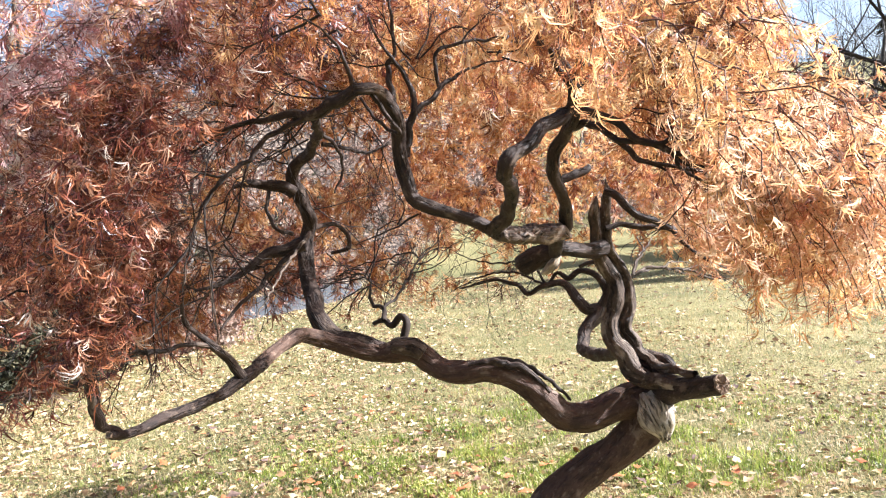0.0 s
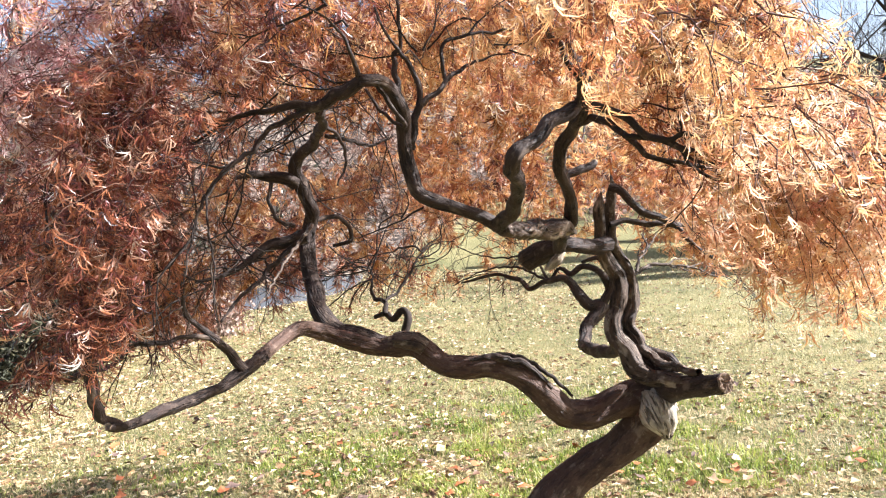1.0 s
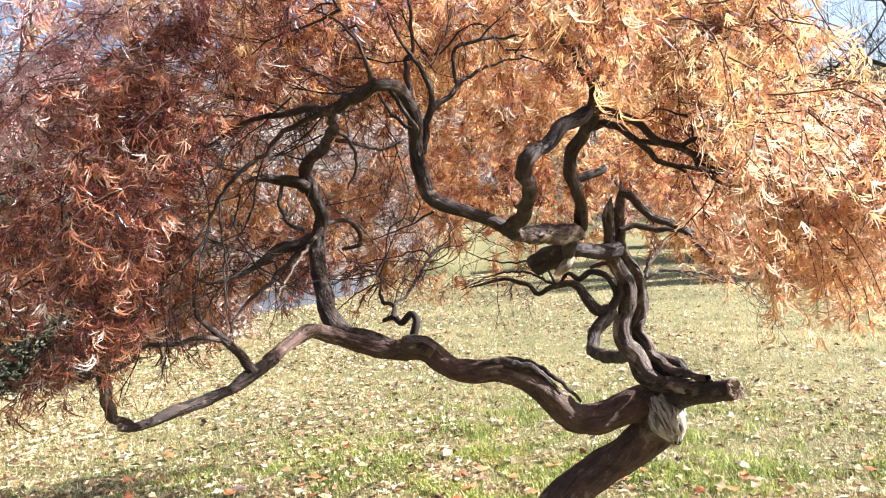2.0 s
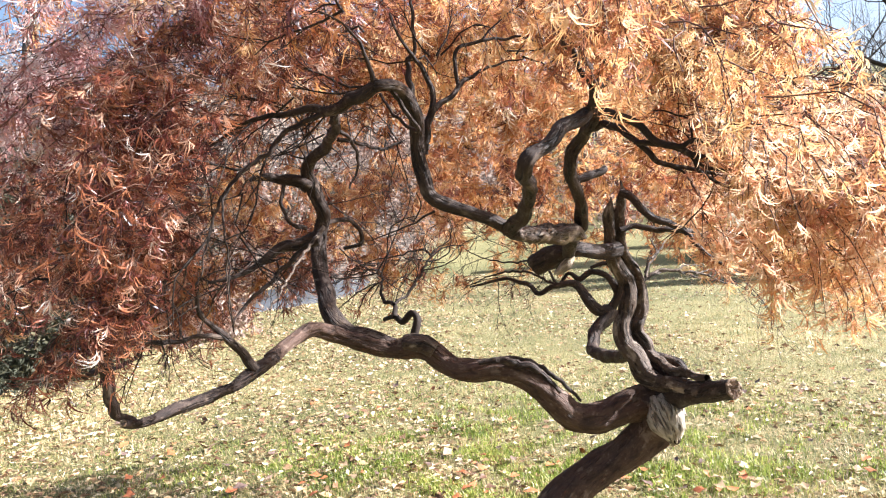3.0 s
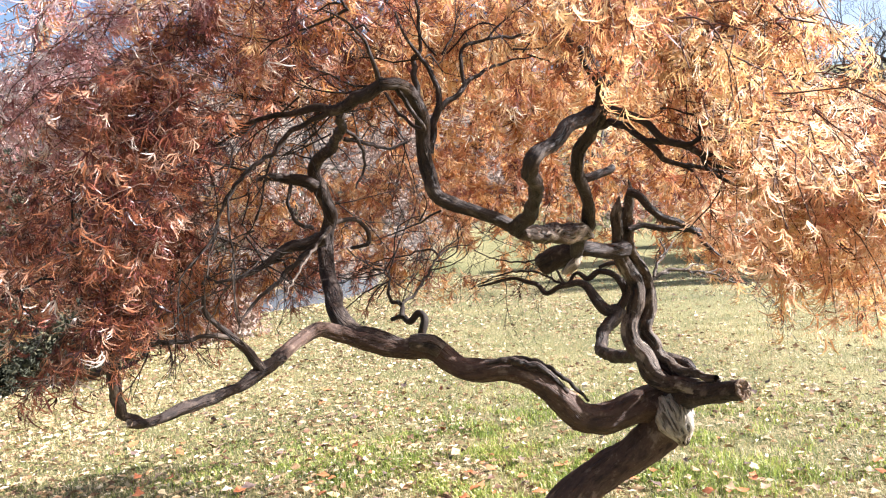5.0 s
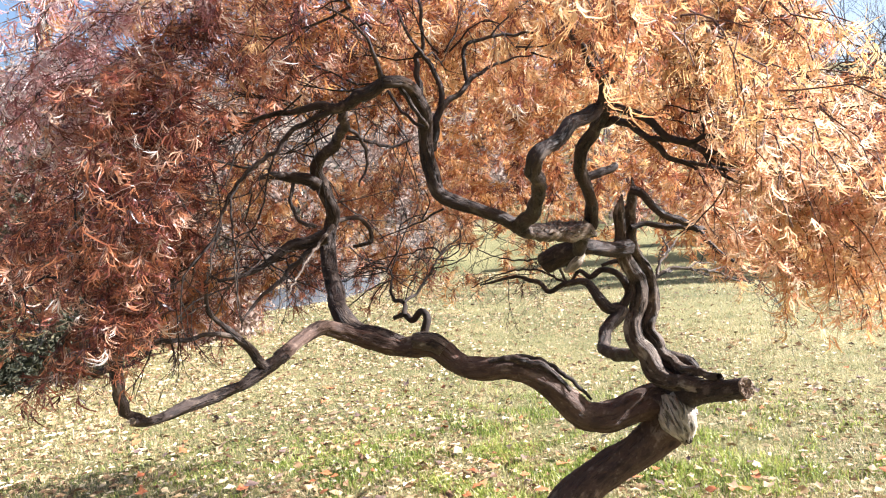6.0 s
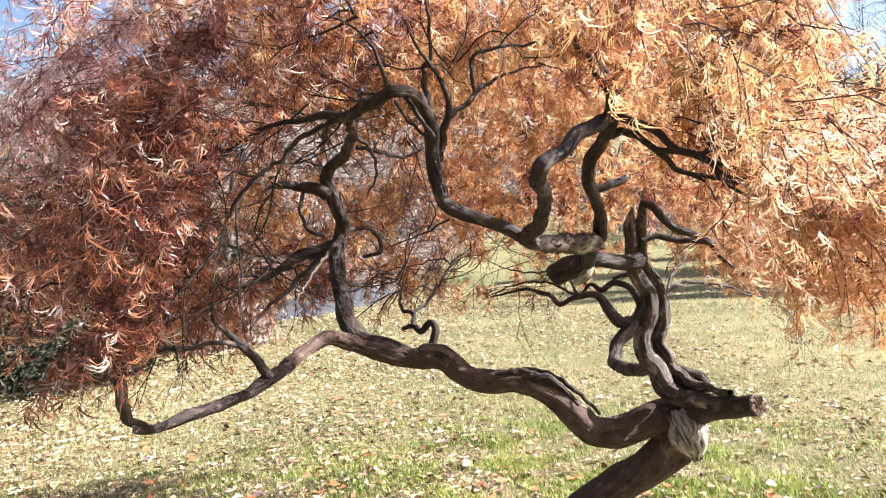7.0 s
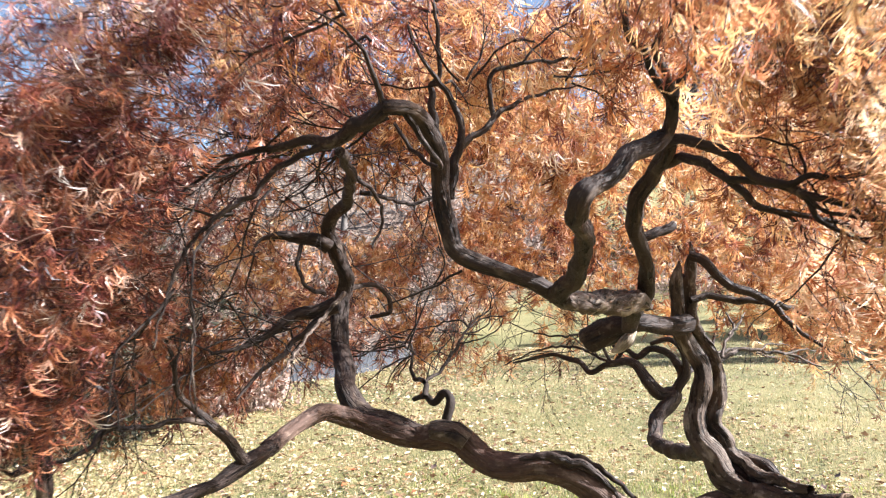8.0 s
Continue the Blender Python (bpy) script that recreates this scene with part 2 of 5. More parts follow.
# ---- ground: one sheet to the horizon ----
def ground_z(x, y):
    d = np.clip((y - 32) / 55, 0, 1)
    rise = 20.0 * d * d * (3 - 2 * d)
    left = np.clip((-x - 12) / 40, 0, 1) * np.clip((y - 8) / 20, 0, 1)
    return rise + 4.0 * left + 0.02 * np.sin(x * 0.9 + 0.4) * np.sin(y * 0.7)


def axis(lo, hi, fine_lo, fine_hi, fine, coarse):
    return np.unique(np.round(np.concatenate([np.linspace(lo, fine_lo, coarse), np.linspace(fine_lo, fine_hi, fine), np.linspace(fine_hi, hi, coarse)]), 4))


gx, gy = axis(-600, 600, -14, 14, 90, 24), axis(-300, 900, -4, 24, 90, 40)
GX, GY = np.meshgrid(gx, gy, indexing="ij")
gv = np.stack([GX, GY, ground_z(GX, GY)], -1).reshape(-1, 3)
gi, gj = np.meshgrid(np.arange(len(gx) - 1), np.arange(len(gy) - 1), indexing="ij")
g0 = gi * len(gy) + gj
ground = link_mesh("ground", gv, np.stack([g0, g0 + len(gy), g0 + len(gy) + 1, g0 + 1], -1).reshape(-1, 4), LAWN, smooth=True)
tagged(ground, "lawn of green and straw-coloured autumn grass", "ground", kind="structure")

# ---- asphalt path beyond the lawn ----
road_line = smooth_line([(-30, 13, 0, 0), (-16, 14, 0, 0), (-9, 14.8, 0, 0), (-5.2, 16.6, 0, 0), (-4.2, 20, 0, 0), (-5, 27, 0, 0), (-9, 40, 0, 0)], 0.8)
rd = np.gradient(road_line[:, :2], axis=0)
rd /= np.linalg.norm(rd, axis=1)[:, None]
rn = np.stack([-rd[:, 1], rd[:, 0]], -1)
rv = []
for w, h in ((-1.5, 0.0), (-1.46, 0.03), (0, 0.05), (1.46, 0.03), (1.5, 0.0)):
    xy = road_line[:, :2] + rn * w
    rv.append(np.column_stack([xy, ground_z(xy[:, 0], xy[:, 1]) + h]))
rv = np.stack(rv, 1)
ri, rj = np.meshgrid(np.arange(len(road_line) - 1), np.arange(4), indexing="ij")
r0 = ri * 5 + rj
tagged(link_mesh("road", rv.reshape(-1, 3), np.stack([r0, r0 + 1, r0 + 6, r0 + 5], -1).reshape(-1, 4), ASPHALT), "narrow blue-grey asphalt path behind the lawn", "path", kind="structure")

# ---- the maple ----
maple = thing("laceleaf_maple", (0.5, 2.77, 0), "weeping laceleaf maple with orange-red leaves and twisted dark limbs", "tree")
MAPLE_AT = np.array((0.5, 2.77, 0.0))
serial = [0]
bearer = [maple]


def branch(name, points, sides=12, rough=0.06, cut=False, wood=None):
    """One tapering, knotted length of wood under the maple; a sawn end shows its pale wood."""
    serial[0] += 1
    pts = [(x - MAPLE_AT[0], y - MAPLE_AT[1], z, r) for x, y, z, r in points]
    line = smooth_line(pts, max(0.006, min(0.02, points[0][3] * 0.5)))
    run = np.concatenate([[0], np.cumsum(np.linalg.norm(np.diff(line[:, :3], axis=0), axis=1))])
    for k, (d, r) in enumerate(zip(run, line[:, 3])):
        f = d / max(0.03, 3.2 * points[0][3])
        line[k, :3] += Vector(noise.noise_vector((f, serial[0] * 7.3, 0.5))) * (0.4 * r + (0.005 if r < 0.016 else 0.0)) * min(1.0, d / 0.05)
    v, q = tube_arrays(line, sides, rough, serial[0] * 3.7)
    ob = link_mesh(name, v, q, wood or (BARK if points[0][3] > 0.006 else TWIG), maple, smooth=True)
    if name in ("limb", "leader"):
        bearer[0] = ob
    elif name != "trunk" and bearer[0] is not maple:
        ob.parent = bearer[0]
    # wood fibres run along the branch
    step = np.linalg.norm(np.diff(line[:, :3], axis=0), axis=1)
    run = np.repeat(np.concatenate([[0], np.cumsum(step)]), sides) + serial[0] * 1.7
    ang = np.tile(np.arange(sides) / sides * math.tau, len(line)) + run * 2.2
    rad = np.repeat(line[:, 3], sides)
    ob.data.attributes.new("grain", "FLOAT_VECTOR", "POINT").data.foreach_set("vector", np.column_stack([rad * np.cos(ang), rad * np.sin(ang), run]).astype(np.float32).ravel())
    bm = bmesh.new()
    bm.from_mesh(ob.data)
    bm.verts.ensure_lookup_table()
    last = [bm.verts[i] for i in range(len(v) - sides, len(v))]
    if cut:
        ring, mid = last, sum((k.co for k in last), Vector()) / sides
        tip = (Vector(line[-1, :3]) - Vector(line[-3, :3])).normalized()
        for s, d in ((0.92, 0.004), (0.7, 0.001), (0.4, -0.004), (0.12, -0.008)):
            inner = [bm.verts.new(mid + (k.co - mid) * s + tip * (d + 0.012 * noise.noise(k.co * 70 + Vector((s * 3, 0, 0))))) for k in last]
            for i in range(sides):
                f = bm.faces.new((ring[i], ring[(i + 1) % sides], inner[(i + 1) % sides], inner[i]))
                f.material_index = 1
            ring = inner
        bm.faces.new(ring).material_index = 1
        ob.data.materials.append(CUT_WOOD)
    else:
        bm.faces.new(last)
    bm.to_mesh(ob.data)
    bm.free()
    return ob


# trunk and the swollen crotch
branch("trunk", [
    (0.139, 2.720, -0.122, 0.1885), (0.168, 2.715, 0.057, 0.1346), (0.205, 2.710, 0.264, 0.1096), (0.248, 2.700, 0.441, 0.0948),
    (0.313, 2.690, 0.571, 0.0882), (0.409, 2.675, 0.675, 0.0736), (0.504, 2.660, 0.738, 0.0651), (0.586, 2.645, 0.793, 0.0646),
    (0.655, 2.630, 0.865, 0.0738), (0.679, 2.610, 0.937, 0.0847), (0.659, 2.580, 1.008, 0.0722)
], 32, 0.1, wood=SMOOTH_BARK)
branch("burl", [
    (0.668, 2.563, 0.985, 0.0434), (0.680, 2.522, 0.953, 0.0611), (0.691, 2.511, 0.907, 0.0498), (0.697, 2.520, 0.863, 0.0241),
    (0.697, 2.529, 0.838, 0.0074)
], 26, 0.24, wood=DEADWOOD)
for k in range(10):
    u = k / 9
    x, y = 0.632 + 0.088 * u, 2.545 - 0.055 * math.sin(math.pi * (0.15 + 0.75 * u))
    low = 0.905 - 0.05 * u + 0.012 * math.sin(5 * k)
    branch("fibre", [
        (x, y + 0.02, 1.0, 0.009), (x + 0.006, y - 0.012, 0.97, 0.0105 + 0.002 * math.sin(3 * k)), (0.5 * x + 0.346, y - 0.016, 0.93, 0.009),
        (0.25 * x + 0.523, 2.5 + 0.02 * math.sin(2 * k), low, 0.004)
    ], 8, 0.2, wood=DEADWOOD)
branch("burl", [
    (0.694, 2.512, 0.886, 0.012), (0.699, 2.508, 0.868, 0.016), (0.701, 2.512, 0.852, 0.012), (0.702, 2.516, 0.846, 0.004)
], 14, 0.2)
branch("burl", [
    (0.325, 2.470, 1.430, 0.006), (0.342, 2.452, 1.440, 0.015), (0.362, 2.446, 1.458, 0.019), (0.380, 2.444, 1.484, 0.010)
], 10, 0.1, wood=DEADWOOD)
# long low limb
branch("limb", [
    (0.703, 2.640, 0.968, 0.0740), (0.581, 2.620, 0.948, 0.0609), (0.462, 2.600, 0.930, 0.0576), (0.376, 2.580, 0.955, 0.0571),
    (0.305, 2.570, 1.023, 0.0531), (0.232, 2.560, 1.084, 0.0491), (0.131, 2.570, 1.104, 0.0455), (0.033, 2.570, 1.107, 0.0456),
    (-0.036, 2.590, 1.132, 0.0440), (-0.092, 2.610, 1.178, 0.0463), (-0.144, 2.620, 1.194, 0.0504), (-0.235, 2.630, 1.182, 0.0390),
    (-0.333, 2.620, 1.214, 0.0350), (-0.425, 2.610, 1.255, 0.0309), (-0.477, 2.530, 1.282, 0.0262), (-0.518, 2.410, 1.260, 0.0230),
    (-0.554, 2.290, 1.227, 0.0235)
], 26, 0.12, wood=SMOOTH_BARK)
# swelling on the limb, sun on its top put into paler bark
branch("burl", [
    (-0.180, 2.600, 1.213, 0.0288), (-0.145, 2.590, 1.219, 0.0364), (-0.109, 2.590, 1.211, 0.0383), (-0.077, 2.580, 1.184, 0.0324)
], 16, 0.16, wood=WORN_SUNLIT_BARK)
# raised ridges along the limb
branch("limb", [
    (0.067, 2.506, 1.149, 0.0074), (0.141, 2.508, 1.150, 0.0129), (0.215, 2.519, 1.133, 0.0139), (0.279, 2.529, 1.096, 0.0130),
    (0.333, 2.538, 1.034, 0.0084)
], 8, 0.2)
branch("limb", [
    (0.125, 2.537, 1.155, 0.0056), (0.199, 2.539, 1.149, 0.0093), (0.274, 2.549, 1.120, 0.0103), (0.347, 2.559, 1.055, 0.0094),
    (0.402, 2.568, 0.995, 0.0057)
], 8, 0.2)
branch("limb", [
    (-0.542, 2.297, 1.235, 0.0227), (-0.576, 2.175, 1.212, 0.0246), (-0.623, 2.074, 1.193, 0.0173), (-0.678, 1.942, 1.188, 0.0161),
    (-0.719, 1.871, 1.181, 0.0141), (-0.739, 1.821, 1.187, 0.0143), (-0.753, 1.781, 1.200, 0.0114)
], 16, 0.14, cut=True)
branch("branch", [
    (-0.749, 1.821, 1.186, 0.0117), (-0.767, 1.791, 1.212, 0.0140), (-0.773, 1.772, 1.252, 0.0157), (-0.770, 1.754, 1.304, 0.0162),
    (-0.772, 1.746, 1.365, 0.0111), (-0.772, 1.728, 1.442, 0.0073), (-0.789, 1.720, 1.517, 0.0042), (-0.817, 1.711, 1.580, 0.0024)
], 14, 0.16)
branch("branch", [
    (-0.567, 2.176, 1.227, 0.0174), (-0.597, 2.142, 1.282, 0.0148), (-0.618, 2.108, 1.328, 0.0122), (-0.647, 2.078, 1.365, 0.0083),
    (-0.672, 2.050, 1.418, 0.0067), (-0.658, 2.017, 1.479, 0.0058), (-0.672, 1.983, 1.518, 0.0043), (-0.728, 1.982, 1.536, 0.0028)
], 10, 0.06)
branch("branch", [
    (-0.618, 2.108, 1.328, 0.0099), (-0.656, 2.068, 1.341, 0.0075), (-0.701, 2.027, 1.341, 0.0066), (-0.743, 1.986, 1.341, 0.0079),
    (-0.775, 1.945, 1.344, 0.0070), (-0.786, 1.884, 1.314, 0.0047), (-0.861, 1.822, 1.291, 0.0033)
], 10, 0.06)
branch("branch", [
    (-0.771, 1.755, 1.326, 0.0087), (-0.795, 1.739, 1.316, 0.0074), (-0.818, 1.723, 1.313, 0.0043), (-0.850, 1.699, 1.354, 0.0030),
    (-0.883, 1.673, 1.349, 0.0024)
], 8, 0.05)
# upright limb off the low one
branch("limb", [
    (-0.221, 2.652, 1.187, 0.0374), (-0.330, 2.671, 1.225, 0.0377), (-0.419, 2.710, 1.266, 0.0383), (-0.460, 2.751, 1.324, 0.0389),
    (-0.502, 2.913, 1.406, 0.0381), (-0.537, 3.016, 1.513, 0.0384), (-0.530, 3.059, 1.615, 0.0344), (-0.511, 3.022, 1.693, 0.0316),
    (-0.526, 2.984, 1.766, 0.0312), (-0.540, 2.915, 1.813, 0.0282), (-0.514, 2.847, 1.868, 0.0254), (-0.436, 2.724, 1.902, 0.0221),
    (-0.330, 2.300, 1.897, 0.0158), (-0.250, 1.850, 1.871, 0.0110)
], 20, 0.1)
branch("branch", [
    (-0.520, 2.918, 1.582, 0.0370), (-0.590, 2.901, 1.560, 0.0292), (-0.652, 2.885, 1.551, 0.0237), (-0.708, 2.857, 1.512, 0.0171),
    (-0.760, 2.830, 1.480, 0.0127), (-0.819, 2.778, 1.455, 0.0083), (-0.885, 2.727, 1.442, 0.0061)
], 12, 0.08)
branch("branch", [
    (-0.536, 3.039, 1.608, 0.0171), (-0.496, 3.141, 1.646, 0.0118), (-0.436, 3.242, 1.648, 0.0110), (-0.396, 3.275, 1.607, 0.0111),
    (-0.406, 3.306, 1.550, 0.0112), (-0.482, 3.338, 1.531, 0.0088)
], 10, 0.05)
branch("branch", [
    (-0.538, 2.904, 1.778, 0.0281), (-0.590, 2.874, 1.805, 0.0235), (-0.642, 2.843, 1.812, 0.0211), (-0.683, 2.822, 1.817, 0.0157),
    (-0.742, 2.805, 1.800, 0.0063), (-0.771, 2.788, 1.753, 0.0041)
], 12, 0.1)
branch("branch", [
    (-0.616, 2.843, 1.789, 0.0095), (-0.630, 2.840, 1.716, 0.0085), (-0.602, 2.839, 1.651, 0.0085), (-0.551, 2.889, 1.623, 0.0108)
], 8, 0.05)
branch("branch", [
    (-0.566, 2.886, 1.542, 0.0129), (-0.639, 2.858, 1.482, 0.0107), (-0.689, 2.830, 1.423, 0.0095), (-0.762, 2.777, 1.359, 0.0073),
    (-0.802, 2.724, 1.295, 0.0051)
], 8, 0.05)
# weeping branch to the near side
branch("branch", [
    (-0.223, 1.730, 1.859, 0.0090), (-0.293, 1.740, 1.839, 0.0073), (-0.362, 1.750, 1.804, 0.0061), (-0.382, 1.740, 1.771, 0.0061),
    (-0.415, 1.700, 1.745, 0.0059), (-0.447, 1.660, 1.700, 0.0052), (-0.467, 1.640, 1.652, 0.0040), (-0.477, 1.630, 1.619, 0.0034),
    (-0.485, 1.620, 1.576, 0.0023), (-0.498, 1.610, 1.521, 0.0017)
], 10, 0.12)
branch("branch", [
    (-0.442, 1.794, 1.755, 0.0038), (-0.480, 1.741, 1.688, 0.0030), (-0.470, 1.689, 1.620, 0.0029), (-0.461, 1.673, 1.561, 0.0023),
    (-0.456, 1.655, 1.481, 0.0017), (-0.451, 1.654, 1.423, 0.0012)
], 8, 0.1)
# dead twigs, their sunlit paleness put into the bark colour
branch("branch", [
    (-0.456, 1.690, 1.584, 0.0024), (-0.469, 1.690, 1.532, 0.0024), (-0.465, 1.680, 1.467, 0.0021), (-0.462, 1.680, 1.402, 0.0016)
], 6, 0.1, wood=WORN_SUNLIT_BARK)
branch("branch", [
    (-0.634, 2.100, 1.349, 0.0076), (-0.658, 2.070, 1.383, 0.0063), (-0.671, 2.050, 1.425, 0.0053), (-0.670, 2.030, 1.474, 0.0044), (-0.680, 2.000, 1.489, 0.0029)
], 6, 0.1, wood=WORN_SUNLIT_BARK)
branch("branch", [
    (-0.671, 2.050, 1.425, 0.0033), (-0.686, 2.000, 1.414, 0.0026), (-0.714, 1.960, 1.392, 0.0020)
], 6, 0.1, wood=WORN_SUNLIT_BARK)
branch("branch", [
    (-0.543, 1.900, 1.489, 0.0027), (-0.576, 1.900, 1.450, 0.0024), (-0.614, 1.900, 1.371, 0.0020)
], 6, 0.1, wood=WORN_SUNLIT_BARK)
branch("branch", [
    (-0.488, 2.900, 1.623, 0.0086), (-0.526, 2.700, 1.529, 0.0064), (-0.548, 2.500, 1.442, 0.0048), (-0.568, 2.350, 1.372, 0.0028)
], 6, 0.1, wood=WORN_SUNLIT_BARK)
# low twig on the long limb
branch("branch", [
    (-0.149, 2.630, 1.189, 0.0234), (-0.164, 2.900, 1.145, 0.0217), (-0.188, 3.180, 1.091, 0.0216), (-0.180, 3.182, 1.151, 0.0216),
    (-0.167, 3.184, 1.215, 0.0204), (-0.188, 3.209, 1.237, 0.0181), (-0.231, 3.232, 1.200, 0.0171), (-0.268, 3.282, 1.220, 0.0161),
    (-0.321, 3.331, 1.204, 0.0113)
], 10, 0.12, wood=TWIG)
branch("branch", [
    (-0.264, 3.232, 1.226, 0.0122), (-0.270, 3.284, 1.275, 0.0112), (-0.312, 3.333, 1.282, 0.0101), (-0.335, 3.384, 1.321, 0.0077),
    (-0.329, 3.436, 1.381, 0.0052)
], 8, 0.08, wood=TWIG)
branch("branch", [
    (-0.266, 3.234, 1.280, 0.0098), (-0.217, 3.336, 1.307, 0.0076), (-0.160, 3.439, 1.380, 0.0065), (-0.105, 3.493, 1.466, 0.0053),
    (-0.037, 3.546, 1.505, 0.0040), (0.057, 3.548, 1.514, 0.0027)
], 8, 0.08, wood=TWIG)
low_limb = bearer[0]
# second leader, split along its length into two strands
branch("leader", [
    (0.695, 2.603, 0.981, 0.0575), (0.711, 2.445, 1.033, 0.0447), (0.741, 2.327, 1.066, 0.0389), (0.758, 2.238, 1.093, 0.0356),
    (0.770, 2.198, 1.105, 0.0333)
], 22, 0.06, cut=True)
# weathered strands, paled further for the sun on their tops
branch("leader", [
    (0.746, 2.307, 1.084, 0.0201), (0.711, 2.386, 1.065, 0.0261), (0.668, 2.505, 1.051, 0.0331), (0.621, 2.575, 1.083, 0.0398),
    (0.580, 2.596, 1.147, 0.0363), (0.568, 2.618, 1.217, 0.0327), (0.586, 2.631, 1.292, 0.0309), (0.595, 2.643, 1.368, 0.0301),
    (0.561, 2.635, 1.439, 0.0309), (0.536, 2.626, 1.508, 0.0289), (0.532, 2.603, 1.566, 0.0219), (0.533, 2.580, 1.619, 0.0189),
    (0.540, 2.582, 1.668, 0.0030)
], 22, 0.16, wood=WORN_SUNLIT_BARK)
branch("leader", [
    (0.736, 2.308, 1.108, 0.0117), (0.706, 2.447, 1.096, 0.0161), (0.676, 2.587, 1.105, 0.0209), (0.640, 2.618, 1.163, 0.0241),
    (0.626, 2.634, 1.221, 0.0242), (0.644, 2.652, 1.286, 0.0215), (0.644, 2.654, 1.365, 0.0185), (0.613, 2.656, 1.435, 0.0185),
    (0.582, 2.642, 1.501, 0.0184), (0.578, 2.629, 1.573, 0.0193), (0.585, 2.617, 1.659, 0.0191), (0.579, 2.604, 1.722, 0.0030)
], 16, 0.2, wood=WORN_SUNLIT_BARK)
branch("leader", [
    (0.728, 2.437, 1.070, 0.0107), (0.678, 2.566, 1.075, 0.0151), (0.631, 2.626, 1.119, 0.0174), (0.608, 2.668, 1.188, 0.0157),
    (0.633, 2.701, 1.281, 0.0149), (0.635, 2.704, 1.361, 0.0139), (0.601, 2.695, 1.433, 0.0139), (0.569, 2.677, 1.505, 0.0138),
    (0.564, 2.649, 1.574, 0.0117), (0.564, 2.621, 1.631, 0.0096)
], 10, 0.1)
branch("burl", [
    (0.662, 2.667, 1.122, 0.0177), (0.714, 2.647, 1.103, 0.0215), (0.749, 2.608, 1.093, 0.0211), (0.760, 2.547, 1.074, 0.0112)
], 12, 0.15)
branch("branch", [
    (0.566, 2.580, 1.681, 0.0170), (0.599, 2.570, 1.666, 0.0159), (0.637, 2.560, 1.622, 0.0149), (0.695, 2.560, 1.574, 0.0149),
    (0.746, 2.560, 1.558, 0.0131), (0.778, 2.560, 1.535, 0.0112), (0.831, 2.560, 1.472, 0.0084), (0.870, 2.550, 1.433, 0.0060),
    (0.912, 2.530, 1.409, 0.0037)
], 10, 0.06)
branch("branch", [
    (0.568, 2.600, 1.556, 0.0124), (0.625, 2.610, 1.565, 0.0115), (0.688, 2.620, 1.553, 0.0125), (0.767, 2.600, 1.543, 0.0114), (0.872, 2.660, 1.520, 0.0097), (0.963, 2.690, 1.471, 0.0079), (1.059, 2.710, 1.397, 0.0060), (1.119, 2.710, 1.324, 0.0032)
], 10, 0.06)
# stub and bent branches on the near side
branch("stub", [
    (0.560, 2.616, 1.491, 0.0326), (0.458, 2.535, 1.501, 0.0315), (0.389, 2.480, 1.501, 0.0326), (0.348, 2.520, 1.491, 0.0387),
    (0.317, 2.570, 1.469, 0.0452), (0.293, 2.600, 1.449, 0.0439)
], 20, 0.12, cut=True)
branch("branch", [
    (0.370, 2.453, 1.494, 0.0268), (0.353, 2.274, 1.549, 0.0263), (0.314, 2.184, 1.570, 0.0267), (0.254, 2.092, 1.566, 0.0247),
    (0.180, 1.951, 1.565, 0.0235), (0.134, 1.880, 1.584, 0.0192), (0.092, 1.855, 1.610, 0.0170), (0.041, 1.830, 1.631, 0.0167),
    (-0.014, 1.829, 1.647, 0.0186), (-0.045, 1.829, 1.671, 0.0186), (-0.055, 1.831, 1.719, 0.0186), (-0.062, 1.820, 1.777, 0.0185),
    (-0.063, 1.800, 1.822, 0.0201), (-0.064, 1.760, 1.859, 0.0184), (-0.081, 1.700, 1.881, 0.0164), (-0.106, 1.660, 1.890, 0.0149),
    (-0.138, 1.640, 1.887, 0.0146)
], 20, 0.1)
branch("branch", [
    (-0.126, 1.650, 1.890, 0.0148), (-0.174, 1.660, 1.872, 0.0149), (-0.223, 1.720, 1.860, 0.0137), (-0.285, 1.740, 1.861, 0.0109),
    (-0.345, 1.760, 1.854, 0.0080), (-0.419, 1.780, 1.857, 0.0056), (-0.490, 1.800, 1.824, 0.0038), (-0.579, 1.820, 1.768, 0.0025)
], 12, 0.07)
branch("branch", [
    (-0.137, 1.650, 1.889, 0.0072), (-0.139, 1.620, 1.922, 0.0054), (-0.149, 1.600, 1.950, 0.0040), (-0.167, 1.580, 1.972, 0.0032), (-0.186, 1.560, 1.991, 0.0020), (-0.226, 1.550, 2.007, 0.0016)
], 8, 0.07)
branch("branch", [
    (-0.106, 1.660, 1.886, 0.0069), (-0.058, 1.740, 1.803, 0.0054), (-0.107, 1.780, 1.848, 0.0044), (-0.144, 1.800, 1.898, 0.0038)
], 8, 0.05)
branch("branch", [
    (-0.050, 1.852, 1.766, 0.0104), (-0.040, 1.834, 1.828, 0.0109), (-0.021, 1.836, 1.872, 0.0090), (-0.020, 1.837, 1.914, 0.0077),
    (-0.041, 1.828, 1.952, 0.0070), (-0.061, 1.819, 1.981, 0.0057), (-0.092, 1.789, 2.023, 0.0037), (-0.105, 1.760, 2.064, 0.0030)
], 10, 0.07)
